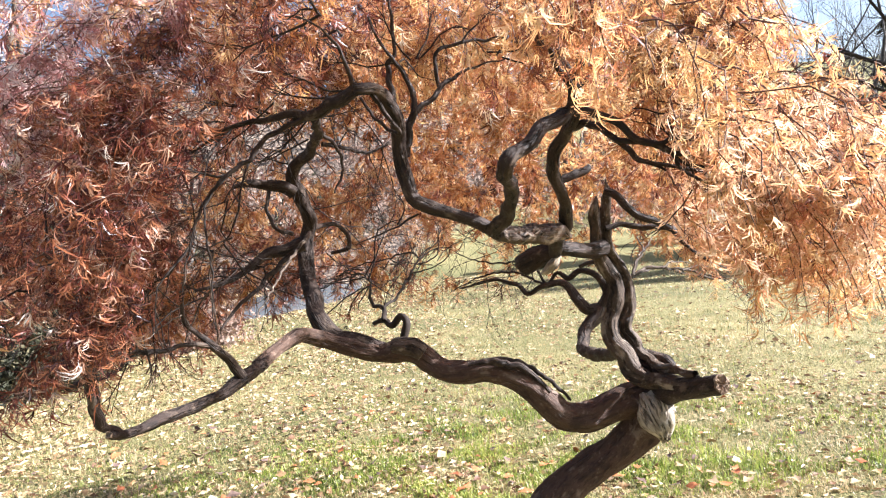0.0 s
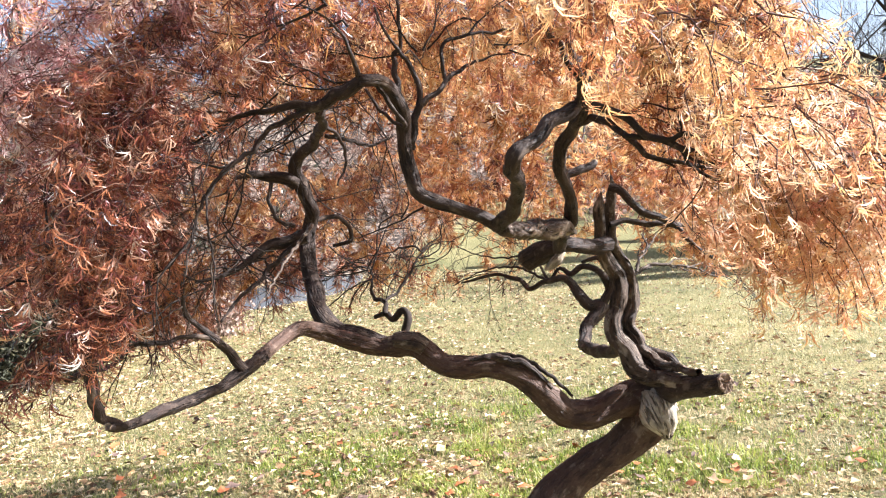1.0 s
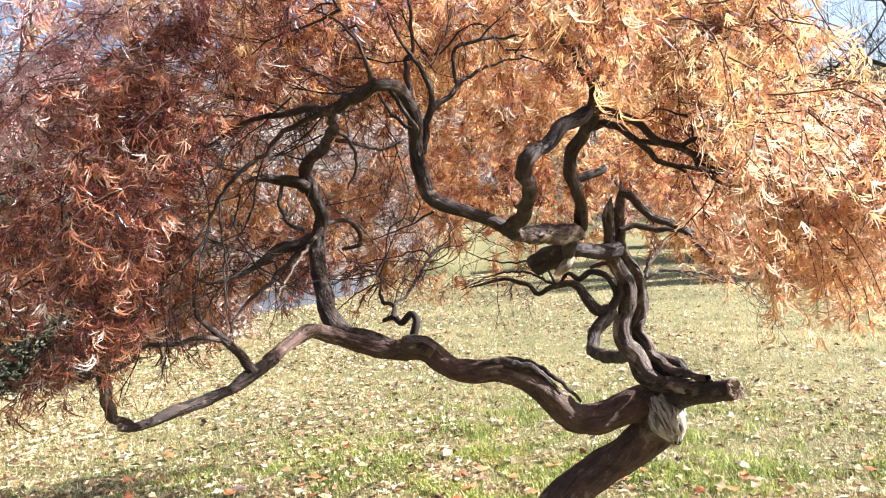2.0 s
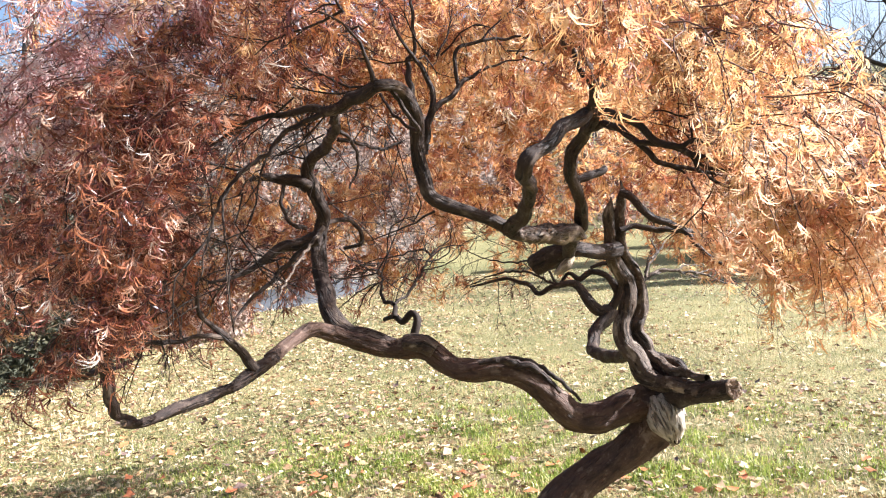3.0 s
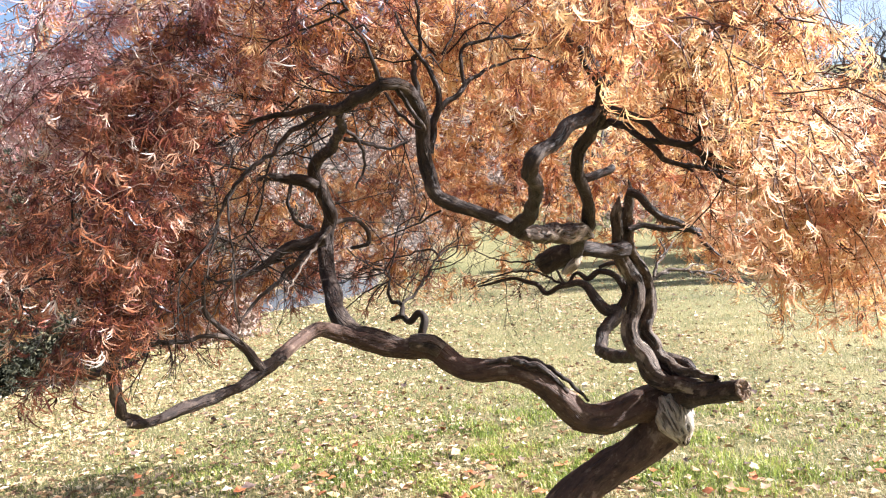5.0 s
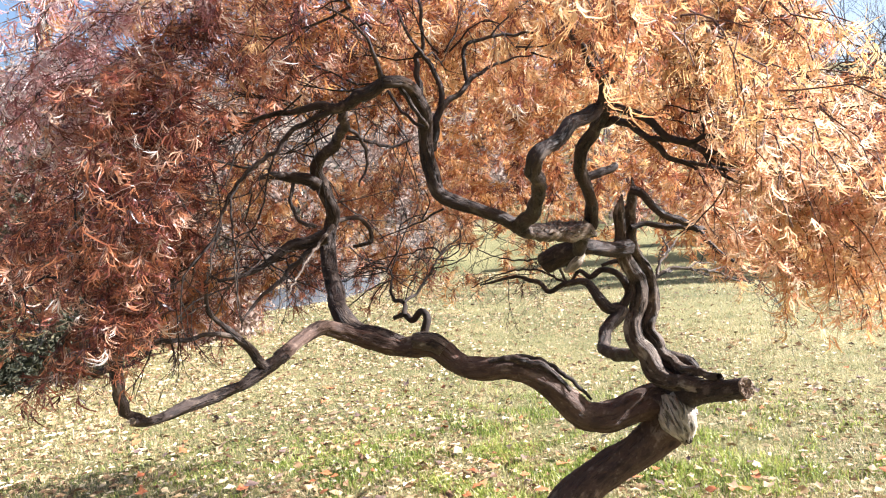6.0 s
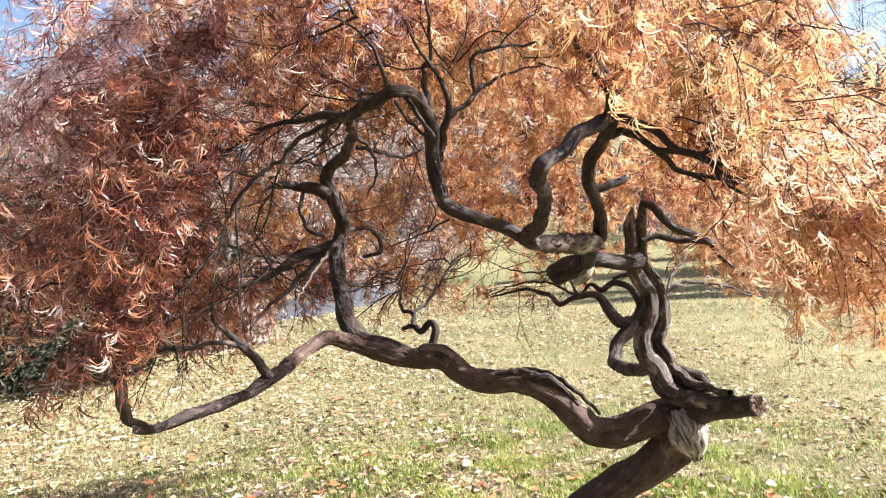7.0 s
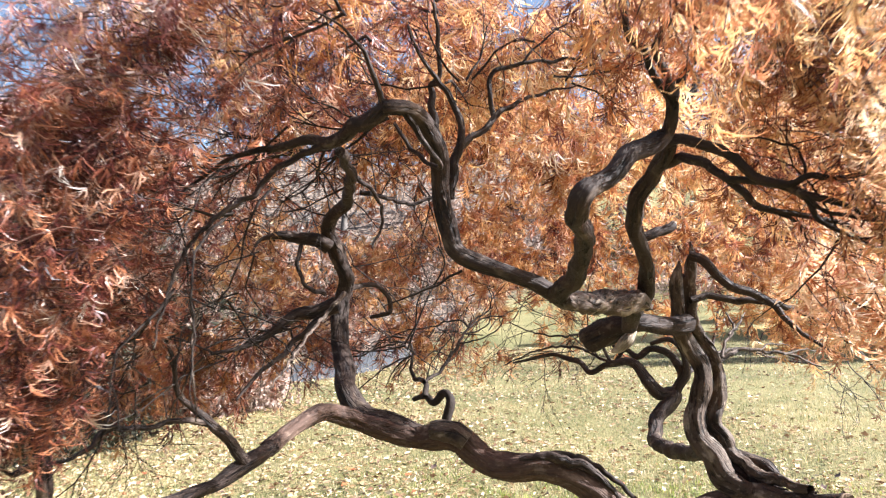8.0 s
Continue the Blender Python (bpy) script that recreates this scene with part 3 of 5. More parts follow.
branch("branch", [
    (-0.067, 1.855, 1.871, 0.0098), (-0.074, 1.857, 1.924, 0.0085), (-0.078, 1.858, 1.974, 0.0072), (-0.058, 1.850, 2.011, 0.0058),
    (-0.058, 1.841, 2.060, 0.0051), (-0.063, 1.827, 2.107, 0.0038), (-0.072, 1.814, 2.178, 0.0025)
], 10, 0.07)
branch("branch", [
    (-0.027, 1.856, 1.863, 0.0085), (0.019, 1.878, 1.899, 0.0072), (0.046, 1.899, 1.931, 0.0067), (0.084, 1.931, 1.962, 0.0054),
    (0.137, 1.963, 1.988, 0.0035), (0.204, 1.964, 1.998, 0.0021)
], 8, 0.06)
branch("branch", [
    (0.038, 1.899, 1.923, 0.0067), (0.033, 1.895, 1.976, 0.0060), (0.047, 1.892, 2.016, 0.0053), (0.093, 1.903, 2.029, 0.0047),
    (0.168, 1.915, 2.036, 0.0040), (0.241, 1.916, 2.024, 0.0027)
], 8, 0.06)
branch("branch", [
    (-0.374, 2.651, 1.919, 0.0098), (-0.303, 2.702, 1.908, 0.0080), (-0.230, 2.753, 1.889, 0.0071), (-0.150, 2.806, 1.926, 0.0062)
], 8, 0.06)
branch("branch", [
    (-0.367, 2.552, 1.949, 0.0084), (-0.319, 2.602, 1.900, 0.0076), (-0.311, 2.650, 1.828, 0.0059), (-0.344, 2.647, 1.752, 0.0039)
], 8, 0.06)
# sleeve of paler bark over the bent branch, painted for the sun on it
branch("burl", [
    (0.378, 2.234, 1.548, 0.0113), (0.327, 2.154, 1.563, 0.0232), (0.258, 2.062, 1.564, 0.0250), (0.184, 1.921, 1.565, 0.0237),
    (0.149, 1.870, 1.578, 0.0145)
], 16, 0.2, wood=WORN_SUNLIT_BARK)
# crooked branch rising towards the sun side, forking at its top
branch("branch", [
    (0.137, 1.880, 1.581, 0.0200), (0.162, 1.740, 1.619, 0.0176), (0.158, 1.580, 1.661, 0.0157), (0.137, 1.460, 1.696, 0.0148),
    (0.176, 1.480, 1.726, 0.0134), (0.219, 1.520, 1.762, 0.0144), (0.257, 1.550, 1.790, 0.0147), (0.272, 1.550, 1.800, 0.0101),
    (0.276, 1.520, 1.821, 0.0090), (0.272, 1.500, 1.838, 0.0081), (0.256, 1.490, 1.849, 0.0066), (0.239, 1.480, 1.868, 0.0062),
    (0.231, 1.470, 1.887, 0.0058), (0.210, 1.460, 1.900, 0.0050), (0.205, 1.450, 1.932, 0.0043), (0.218, 1.440, 1.978, 0.0028)
], 18, 0.12)
branch("branch", [
    (0.272, 1.500, 1.836, 0.0074), (0.266, 1.490, 1.858, 0.0066), (0.251, 1.480, 1.882, 0.0057), (0.254, 1.470, 1.908, 0.0048),
    (0.270, 1.460, 1.928, 0.0040), (0.276, 1.450, 1.978, 0.0024)
], 12, 0.10)
branch("branch", [
    (0.273, 1.500, 1.834, 0.0074), (0.290, 1.500, 1.864, 0.0066), (0.304, 1.500, 1.882, 0.0058), (0.309, 1.490, 1.912, 0.0049),
    (0.295, 1.480, 1.942, 0.0041), (0.291, 1.470, 1.987, 0.0024)
], 12, 0.10)
branch("branch", [
    (0.277, 1.500, 1.828, 0.0066), (0.301, 1.510, 1.842, 0.0054), (0.318, 1.520, 1.874, 0.0042), (0.336, 1.530, 1.895, 0.0026),
    (0.350, 1.540, 1.920, 0.0017)
], 10, 0.10)
branch("branch", [
    (0.354, 2.280, 1.551, 0.0224), (0.365, 2.200, 1.594, 0.0207), (0.349, 2.100, 1.638, 0.0181), (0.316, 2.000, 1.690, 0.0186),
    (0.292, 1.900, 1.736, 0.0175), (0.302, 1.840, 1.770, 0.0175), (0.311, 1.740, 1.793, 0.0157), (0.316, 1.660, 1.807, 0.0104),
    (0.352, 1.630, 1.790, 0.0096), (0.384, 1.620, 1.771, 0.0087), (0.418, 1.620, 1.739, 0.0078), (0.456, 1.620, 1.724, 0.0069),
    (0.478, 1.610, 1.710, 0.0061), (0.519, 1.600, 1.696, 0.0052), (0.555, 1.600, 1.672, 0.0036), (0.597, 1.600, 1.634, 0.0020)
], 18, 0.12)
branch("stub", [
    (0.377, 2.309, 1.711, 0.0133), (0.418, 2.320, 1.723, 0.0142), (0.465, 2.342, 1.742, 0.0118)
], 10, 0.1, cut=True)
# fan of branches on the sun side
branch("branch", [
    (0.312, 1.780, 1.789, 0.0107), (0.321, 1.720, 1.791, 0.0102), (0.345, 1.680, 1.782, 0.0093), (0.371, 1.660, 1.758, 0.0082),
    (0.402, 1.660, 1.726, 0.0072), (0.433, 1.660, 1.700, 0.0062), (0.473, 1.660, 1.690, 0.0052), (0.514, 1.660, 1.681, 0.0047),
    (0.553, 1.660, 1.667, 0.0038), (0.598, 1.660, 1.631, 0.0023)
], 14, 0.10)
branch("branch", [
    (0.376, 1.640, 1.744, 0.0056), (0.421, 1.620, 1.733, 0.0069), (0.456, 1.610, 1.725, 0.0059), (0.484, 1.600, 1.735, 0.0054),
    (0.525, 1.590, 1.733, 0.0044), (0.571, 1.580, 1.732, 0.0026), (0.618, 1.570, 1.731, 0.0013)
], 12, 0.10)
branch("branch", [
    (0.423, 1.620, 1.735, 0.0046), (0.479, 1.630, 1.711, 0.0055), (0.499, 1.630, 1.679, 0.0046), (0.538, 1.630, 1.654, 0.0037),
    (0.595, 1.630, 1.639, 0.0023)
], 10, 0.10)
branch("branch", [
    (0.477, 1.610, 1.711, 0.0045), (0.503, 1.610, 1.683, 0.0041), (0.553, 1.610, 1.673, 0.0036), (0.605, 1.610, 1.659, 0.0022)
], 8, 0.10)
branch("branch", [
    (0.429, 1.660, 1.701, 0.0033), (0.469, 1.660, 1.686, 0.0033), (0.484, 1.660, 1.669, 0.0028), (0.496, 1.660, 1.643, 0.0019)
], 8, 0.10)
branch("branch", [
    (0.483, 1.620, 1.733, 0.0027), (0.488, 1.630, 1.757, 0.0032), (0.479, 1.640, 1.784, 0.0028), (0.453, 1.650, 1.799, 0.0024),
    (0.421, 1.650, 1.803, 0.0014)
], 8, 0.10)
# branch behind the leader
branch("branch", [
    (0.599, 2.666, 1.125, 0.0275), (0.604, 3.044, 1.046, 0.0307), (0.618, 3.443, 1.003, 0.0325), (0.678, 3.646, 1.056, 0.0345),
    (0.766, 3.700, 1.139, 0.0364), (0.704, 3.699, 1.143, 0.0308), (0.647, 3.700, 1.219, 0.0280), (0.604, 3.726, 1.281, 0.0254),
    (0.503, 3.749, 1.279, 0.0185), (0.421, 3.797, 1.242, 0.0144), (0.372, 3.847, 1.290, 0.0132), (0.233, 3.945, 1.308, 0.0105),
    (0.082, 4.041, 1.269, 0.0062)
], 12, 0.1)
branch("branch", [
    (0.766, 3.700, 1.139, 0.0280), (0.804, 3.703, 1.222, 0.0238), (0.764, 3.705, 1.308, 0.0196), (0.692, 3.730, 1.338, 0.0169),
    (0.632, 3.753, 1.306, 0.0171), (0.581, 3.778, 1.336, 0.0129), (0.525, 3.800, 1.280, 0.0101), (0.485, 3.801, 1.354, 0.0072)
], 10, 0.08)
branch("branch", [
    (0.772, 3.701, 1.148, 0.0224), (0.816, 3.679, 1.245, 0.0195), (0.798, 3.657, 1.332, 0.0152), (0.751, 3.682, 1.383, 0.0125),
    (0.683, 3.705, 1.363, 0.0098)
], 10, 0.08)
branch("branch", [
    (0.772, 3.702, 1.150, 0.0180), (0.920, 4.100, 1.160, 0.0150), (1.105, 4.559, 1.195, 0.0105), (1.305, 4.764, 1.234, 0.0110),
    (1.497, 4.968, 1.226, 0.0095), (1.756, 5.171, 1.143, 0.0080), (1.993, 5.174, 1.098, 0.0060)
], 6, 0.05)
branch("branch", [
    (1.205, 4.663, 1.246, 0.0107), (1.262, 4.717, 1.366, 0.0090), (1.300, 4.771, 1.472, 0.0073), (1.378, 4.776, 1.559, 0.0037)
], 6, 0.05)
branch("branch", [
    (0.503, 3.750, 1.285, 0.0085), (0.394, 3.899, 1.338, 0.0074), (0.287, 4.047, 1.341, 0.0062), (0.166, 4.144, 1.304, 0.0048),
    (0.036, 4.239, 1.239, 0.0033)
], 6, 0.08)
branch("branch", [
    (0.549, 3.752, 1.339, 0.0085), (0.458, 3.903, 1.409, 0.0074), (0.336, 4.050, 1.388, 0.0062), (0.174, 4.197, 1.412, 0.0048),
    (0.019, 4.347, 1.498, 0.0033)
], 6, 0.08)

# pale twigs behind the second leader
branch("branch", [
    (0.668, 2.720, 1.373, 0.0100), (0.715, 2.740, 1.393, 0.0087), (0.765, 2.760, 1.401, 0.0074), (0.840, 2.780, 1.389, 0.0061),
    (0.930, 2.800, 1.370, 0.0047), (1.003, 2.820, 1.331, 0.0033)
], 6, 0.08, wood=WORN_SUNLIT_BARK)
branch("branch", [
    (0.681, 2.720, 1.384, 0.0064), (0.702, 2.753, 1.423, 0.0054), (0.740, 2.787, 1.465, 0.0044), (0.733, 2.820, 1.512, 0.0033)
], 6, 0.08, wood=WORN_SUNLIT_BARK)
branch("branch", [
    (0.704, 2.720, 1.449, 0.0044), (0.758, 2.770, 1.484, 0.0035), (0.784, 2.820, 1.509, 0.0025)
], 6, 0.08, wood=WORN_SUNLIT_BARK)
branch("branch", [
    (0.789, 2.720, 1.400, 0.0040), (0.850, 2.770, 1.416, 0.0031), (0.914, 2.820, 1.401, 0.0021)
], 6, 0.08, wood=WORN_SUNLIT_BARK)
branch("branch", [
    (0.858, 2.720, 1.386, 0.0036), (0.930, 2.770, 1.395, 0.0029), (0.991, 2.820, 1.384, 0.0021)
], 6, 0.08, wood=WORN_SUNLIT_BARK)
# fine twigs about the low twig
bearer[0] = low_limb
branch("branch", [
    (-0.330, 3.440, 1.376, 0.0062), (-0.345, 3.452, 1.413, 0.0056), (-0.409, 3.464, 1.415, 0.0050), (-0.486, 3.476, 1.395, 0.0044),
    (-0.553, 3.488, 1.369, 0.0038), (-0.617, 3.500, 1.366, 0.0032)
], 6, 0.08)
branch("branch", [
    (-0.335, 3.430, 1.364, 0.0052), (-0.396, 3.428, 1.347, 0.0045), (-0.463, 3.425, 1.309, 0.0038), (-0.544, 3.422, 1.248, 0.0031),
    (-0.585, 3.420, 1.219, 0.0023)
], 6, 0.08)
branch("branch", [
    (-0.351, 3.430, 1.360, 0.0044), (-0.405, 3.427, 1.321, 0.0037), (-0.430, 3.423, 1.278, 0.0030), (-0.445, 3.420, 1.238, 0.0023)
], 6, 0.08)
branch("branch", [
    (-0.346, 3.430, 1.351, 0.0039), (-0.382, 3.425, 1.302, 0.0030), (-0.397, 3.420, 1.256, 0.0021)
], 6, 0.08)
branch("branch", [
    (-0.105, 3.490, 1.474, 0.0058), (-0.130, 3.508, 1.498, 0.0053), (-0.185, 3.527, 1.498, 0.0048), (-0.268, 3.545, 1.473, 0.0043),
    (-0.337, 3.563, 1.468, 0.0038), (-0.422, 3.582, 1.450, 0.0033), (-0.515, 3.600, 1.407, 0.0027)
], 6, 0.08)
branch("branch", [
    (-0.105, 3.490, 1.474, 0.0050), (-0.074, 3.518, 1.503, 0.0045), (-0.023, 3.545, 1.532, 0.0039), (-0.001, 3.573, 1.584, 0.0033),
    (-0.022, 3.600, 1.640, 0.0027)
], 6, 0.08)
branch("branch", [
    (-0.116, 3.480, 1.443, 0.0047), (-0.066, 3.485, 1.456, 0.0041), (-0.022, 3.490, 1.480, 0.0036), (-0.005, 3.495, 1.545, 0.0030),
    (-0.013, 3.500, 1.598, 0.0024)
], 6, 0.08)
branch("branch", [
    (-0.141, 3.450, 1.407, 0.0042), (-0.053, 3.433, 1.424, 0.0035), (0.013, 3.417, 1.455, 0.0027), (0.047, 3.400, 1.505, 0.0020)
], 6, 0.08)
branch("branch", [
    (-0.249, 3.540, 1.469, 0.0035), (-0.277, 3.527, 1.426, 0.0030), (-0.311, 3.513, 1.375, 0.0026), (-0.317, 3.500, 1.336, 0.0021)
], 6, 0.08)
branch("branch", [
    (-0.237, 3.530, 1.471, 0.0035), (-0.187, 3.515, 1.440, 0.0028), (-0.171, 3.500, 1.389, 0.0021)
], 6, 0.08)
branch("branch", [
    (-0.179, 3.420, 1.359, 0.0036), (-0.240, 3.360, 1.382, 0.0028), (-0.280, 3.300, 1.351, 0.0020)
], 6, 0.08)
branch("branch", [
    (-0.033, 1.860, 1.633, 0.0034), (-0.069, 1.868, 1.618, 0.0030), (-0.101, 1.876, 1.601, 0.0026), (-0.131, 1.884, 1.591, 0.0022),
    (-0.159, 1.892, 1.583, 0.0018), (-0.185, 1.900, 1.570, 0.0013)
], 6, 0.08)
branch("branch", [
    (-0.085, 1.870, 1.611, 0.0024), (-0.069, 1.860, 1.635, 0.0021), (-0.064, 1.850, 1.657, 0.0018), (-0.073, 1.840, 1.676, 0.0016)
], 6, 0.08)

# ---- maple leaves: finely cut, hanging in sprays ----
rng = np.random.default_rng(4)
AXIS = np.array((0.25, 2.6, 0.0))


def lace_leaf(seed, stations):
    """Six narrow, curled lobes that meet at the stalk; about 9 cm across."""
    r = np.random.default_rng(seed)
    verts, tris, sweep = [(0, 0, 0)], [], r.uniform(-1.3, 1.3)
    for a in np.linspace(-0.62, 0.62, 6) + r.normal(0, 0.14, 6):
        length = (0.074 - 0.012 * abs(a)) * r.uniform(0.75, 1.25)
        half = r.uniform(0.0017, 0.0034)
        curl, side = r.uniform(-0.8, 2.2), sweep + r.uniform(-0.7, 0.7)
        base = len(verts)
        for s, w in stations:
            b = a + side * s * s + 0.16 * math.sin(6 * s + 9 * side)
            x, y, z = length * s * math.cos(b), length * s * math.sin(b), -length * 0.55 * curl * s * s
            if w:
                n = half * w
                verts.append((x - n * math.sin(b), y + n * math.cos(b), z + n * 0.4))
                verts.append((x + n * math.sin(b), y - n * math.cos(b), z + n * 0.4))
            else:
                verts.append((x, y, z))
        k = base
        tris.append((0, k + 1, k))
        for _ in stations[:-2]:
            tris += [(k, k + 1, k + 3), (k, k + 3, k + 2)]
            k += 2
        tris.append((k, k + 1, k + 2))
    return np.array(verts), np.array(tris)


NEAR_STATIONS = ((0.3, 0.85), (0.6, 1.0), (0.84, 0.65), (1.0, 0.0))
FAR_STATIONS = ((0.34, 1.0), (0.7, 1.0), (1.0, 0.0))
LEAVES = [lace_leaf(k, NEAR_STATIONS) for k in range(14)] + [lace_leaf(k, FAR_STATIONS) for k in range(10)]


def turned(ahead, up):
    """Rotation matrices whose x goes ahead and whose z leans up."""
    x = ahead / (np.linalg.norm(ahead, axis=1)[:, None] + 1e-9)
    y = np.cross(up, x)
    y /= np.linalg.norm(y, axis=1)[:, None] + 1e-9
    return np.stack([x, y, np.cross(x, y)], -1)


def scatter(shapes, at, rot, size, which):
    """Many copies of a few small shapes, joined."""
    vs, fs, base = [], [], 0
    for k, (v, f) in enumerate(shapes):
        m = which == k
        if not m.any():
            continue
        p = np.einsum("nij,vj->nvi", rot[m], v) * size[m][:, None, None] + at[m][:, None]
        n = len(p)
        fs.append((f[None] + (np.arange(n) * len(v))[:, None, None] + base).reshape(-1, 3))
        vs.append(p.reshape(-1, 3))
        base += n * len(v)
    return np.concatenate(vs), np.concatenate(fs)


crown = {k: [] for k in LEAF}
twig_v, twig_f, twig_n = [], [], [0]


def add_twig(points, r0, r1):
    """A three-sided twig."""
    p = np.asarray(points)
    line = np.column_stack([p, np.linspace(r0, r1, len(p))])
    v, q = tube_arrays(line, 3)
    twig_v.append(v)
    twig_f.append(q + twig_n[0])
    twig_n[0] += len(v)


# openings in the crown through which the sun reaches the low limb
GAPS = np.array(((-0.703, 1.900, 1.194), (-0.677, 1.960, 1.200), (-0.457, 2.730, 1.276), (-0.149, 2.640, 1.221), (-0.219, 2.650, 1.219), (-0.513, 2.400, 1.271)))


def in_gap(p):
    d = p - GAPS
    along = d @ np.array(SUN_TO)
    off = np.linalg.norm(d - along[:, None] * np.array(SUN_TO), axis=1)
    return bool(((off < 0.065) & (along > 0.08)).any())


def cloud(colour, centre, radii, leaves, size=1.0):
    """A mass of drooping sprays inside an ellipsoid; each spray is an arched twig with leaves along it."""
    centre, radii = np.array(centre), np.array(radii)
    per = 13
    for _ in range(max(1, leaves // per)):
        d = rng.normal(size=3)
        d /= np.linalg.norm(d)
        start = centre + radii * d * rng.uniform(0.1, 1.0) ** 0.5 + (0, 0, 0.06)
        out = start - AXIS
        out[2] = 0
        out = out / (np.linalg.norm(out) + 1e-6) + rng.normal(0, 0.45, 3) * (1, 1, 0.5)
        out[2] += 0.1
        length = rng.uniform(0.16, 0.32) * (0.25 + size)
        s = np.linspace(0, 1, 6)[:, None]
        line = start + out * length * s * (1 - 0.25 * s) + np.array((0, 0, -1)) * length * rng.uniform(0.5, 1.1) * s * s
        line = line + rng.normal(0, 0.006, line.shape)
        add_twig(line, 0.0017, 0.0007)
        for k in range(per):
            u = 0.12 + 0.88 * (k + rng.random()) / per
            i = min(4, int(u * 5))
            at = line[i] + (line[i + 1] - line[i]) * (u * 5 - i)
            side = rng.normal(size=3) * (0.36, 0.36, 0.22)
            if in_gap(at):
                continue
            ahead = (line[5] - line[0]) / length * 0.55 + side + (0, 0, -0.55)
            crown[colour].append((*(at + ahead / np.linalg.norm(ahead) * 0.018), *ahead, rng.uniform(0.75, 1.25) * size, size))


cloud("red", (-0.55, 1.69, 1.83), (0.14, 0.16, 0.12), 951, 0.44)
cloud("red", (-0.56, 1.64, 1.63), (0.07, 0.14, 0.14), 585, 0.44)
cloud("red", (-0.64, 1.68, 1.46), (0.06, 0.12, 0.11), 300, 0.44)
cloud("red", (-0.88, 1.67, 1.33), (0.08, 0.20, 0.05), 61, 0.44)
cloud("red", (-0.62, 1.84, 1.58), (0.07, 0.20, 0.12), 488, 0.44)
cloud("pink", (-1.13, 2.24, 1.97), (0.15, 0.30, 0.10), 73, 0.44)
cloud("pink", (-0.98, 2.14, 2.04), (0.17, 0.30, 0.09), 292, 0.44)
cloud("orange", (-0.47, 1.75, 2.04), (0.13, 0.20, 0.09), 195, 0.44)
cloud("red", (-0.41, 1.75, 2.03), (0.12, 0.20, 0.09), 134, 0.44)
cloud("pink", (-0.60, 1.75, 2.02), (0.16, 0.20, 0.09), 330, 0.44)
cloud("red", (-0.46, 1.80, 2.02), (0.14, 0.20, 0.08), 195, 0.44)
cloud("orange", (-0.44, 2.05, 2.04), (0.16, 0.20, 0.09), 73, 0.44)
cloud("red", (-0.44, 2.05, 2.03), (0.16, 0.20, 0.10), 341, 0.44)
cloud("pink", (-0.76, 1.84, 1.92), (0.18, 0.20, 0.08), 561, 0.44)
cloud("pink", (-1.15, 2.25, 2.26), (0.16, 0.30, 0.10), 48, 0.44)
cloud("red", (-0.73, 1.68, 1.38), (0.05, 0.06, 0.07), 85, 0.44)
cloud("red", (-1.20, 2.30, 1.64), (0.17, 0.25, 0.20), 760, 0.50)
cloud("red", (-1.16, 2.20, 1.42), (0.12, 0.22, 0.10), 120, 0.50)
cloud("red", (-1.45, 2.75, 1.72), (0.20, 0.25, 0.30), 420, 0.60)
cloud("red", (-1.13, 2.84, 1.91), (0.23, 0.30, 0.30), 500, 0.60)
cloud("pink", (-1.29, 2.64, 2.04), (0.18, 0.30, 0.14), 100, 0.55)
cloud("red", (-0.22, 1.86, 2.10), (0.14, 0.20, 0.06), 180, 0.58)
cloud("amber", (-0.22, 1.86, 2.10), (0.14, 0.20, 0.06), 120, 0.58)
cloud("red", (0.00, 2.47, 2.31), (0.23, 0.30, 0.09), 160, 0.58)
cloud("orange", (0.04, 2.37, 2.26), (0.22, 0.30, 0.09), 260, 0.58)
cloud("red", (0.31, 2.37, 2.23), (0.19, 0.20, 0.09), 260, 0.58)
cloud("gold", (0.28, 2.27, 2.18), (0.18, 0.20, 0.09), 240, 0.58)
cloud("red", (-0.41, 2.56, 2.25), (0.26, 0.20, 0.11), 320, 0.58)
cloud("gold", (0.13, 2.22, 2.14), (0.21, 0.20, 0.10), 380, 0.58)
cloud("amber", (0.33, 2.02, 2.06), (0.13, 0.15, 0.09), 240, 0.58)
cloud("orange", (0.26, 1.41, 1.92), (0.07, 0.06, 0.06), 292, 0.44)
cloud("amber", (0.03, 2.57, 2.19), (0.17, 0.20, 0.11), 260, 0.58)
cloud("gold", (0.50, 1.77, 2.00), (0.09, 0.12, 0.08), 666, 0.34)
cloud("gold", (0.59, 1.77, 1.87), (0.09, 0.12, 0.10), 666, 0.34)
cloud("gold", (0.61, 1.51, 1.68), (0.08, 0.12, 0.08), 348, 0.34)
cloud("sunlit_peach", (0.63, 1.56, 1.57), (0.11, 0.12, 0.07), 255, 0.34)
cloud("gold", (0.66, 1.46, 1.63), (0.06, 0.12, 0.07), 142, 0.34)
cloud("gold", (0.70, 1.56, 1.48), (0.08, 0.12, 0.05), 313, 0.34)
cloud("sunlit_peach", (0.66, 1.44, 1.57), (0.10, 0.10, 0.09), 453, 0.34)
cloud("sunlit_peach", (0.71, 1.51, 1.67), (0.06, 0.10, 0.07), 317, 0.34)
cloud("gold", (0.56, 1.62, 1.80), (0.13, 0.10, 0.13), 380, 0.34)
cloud("sunlit_peach", (0.47, 1.38, 1.67), (0.08, 0.05, 0.05), 285, 0.28)
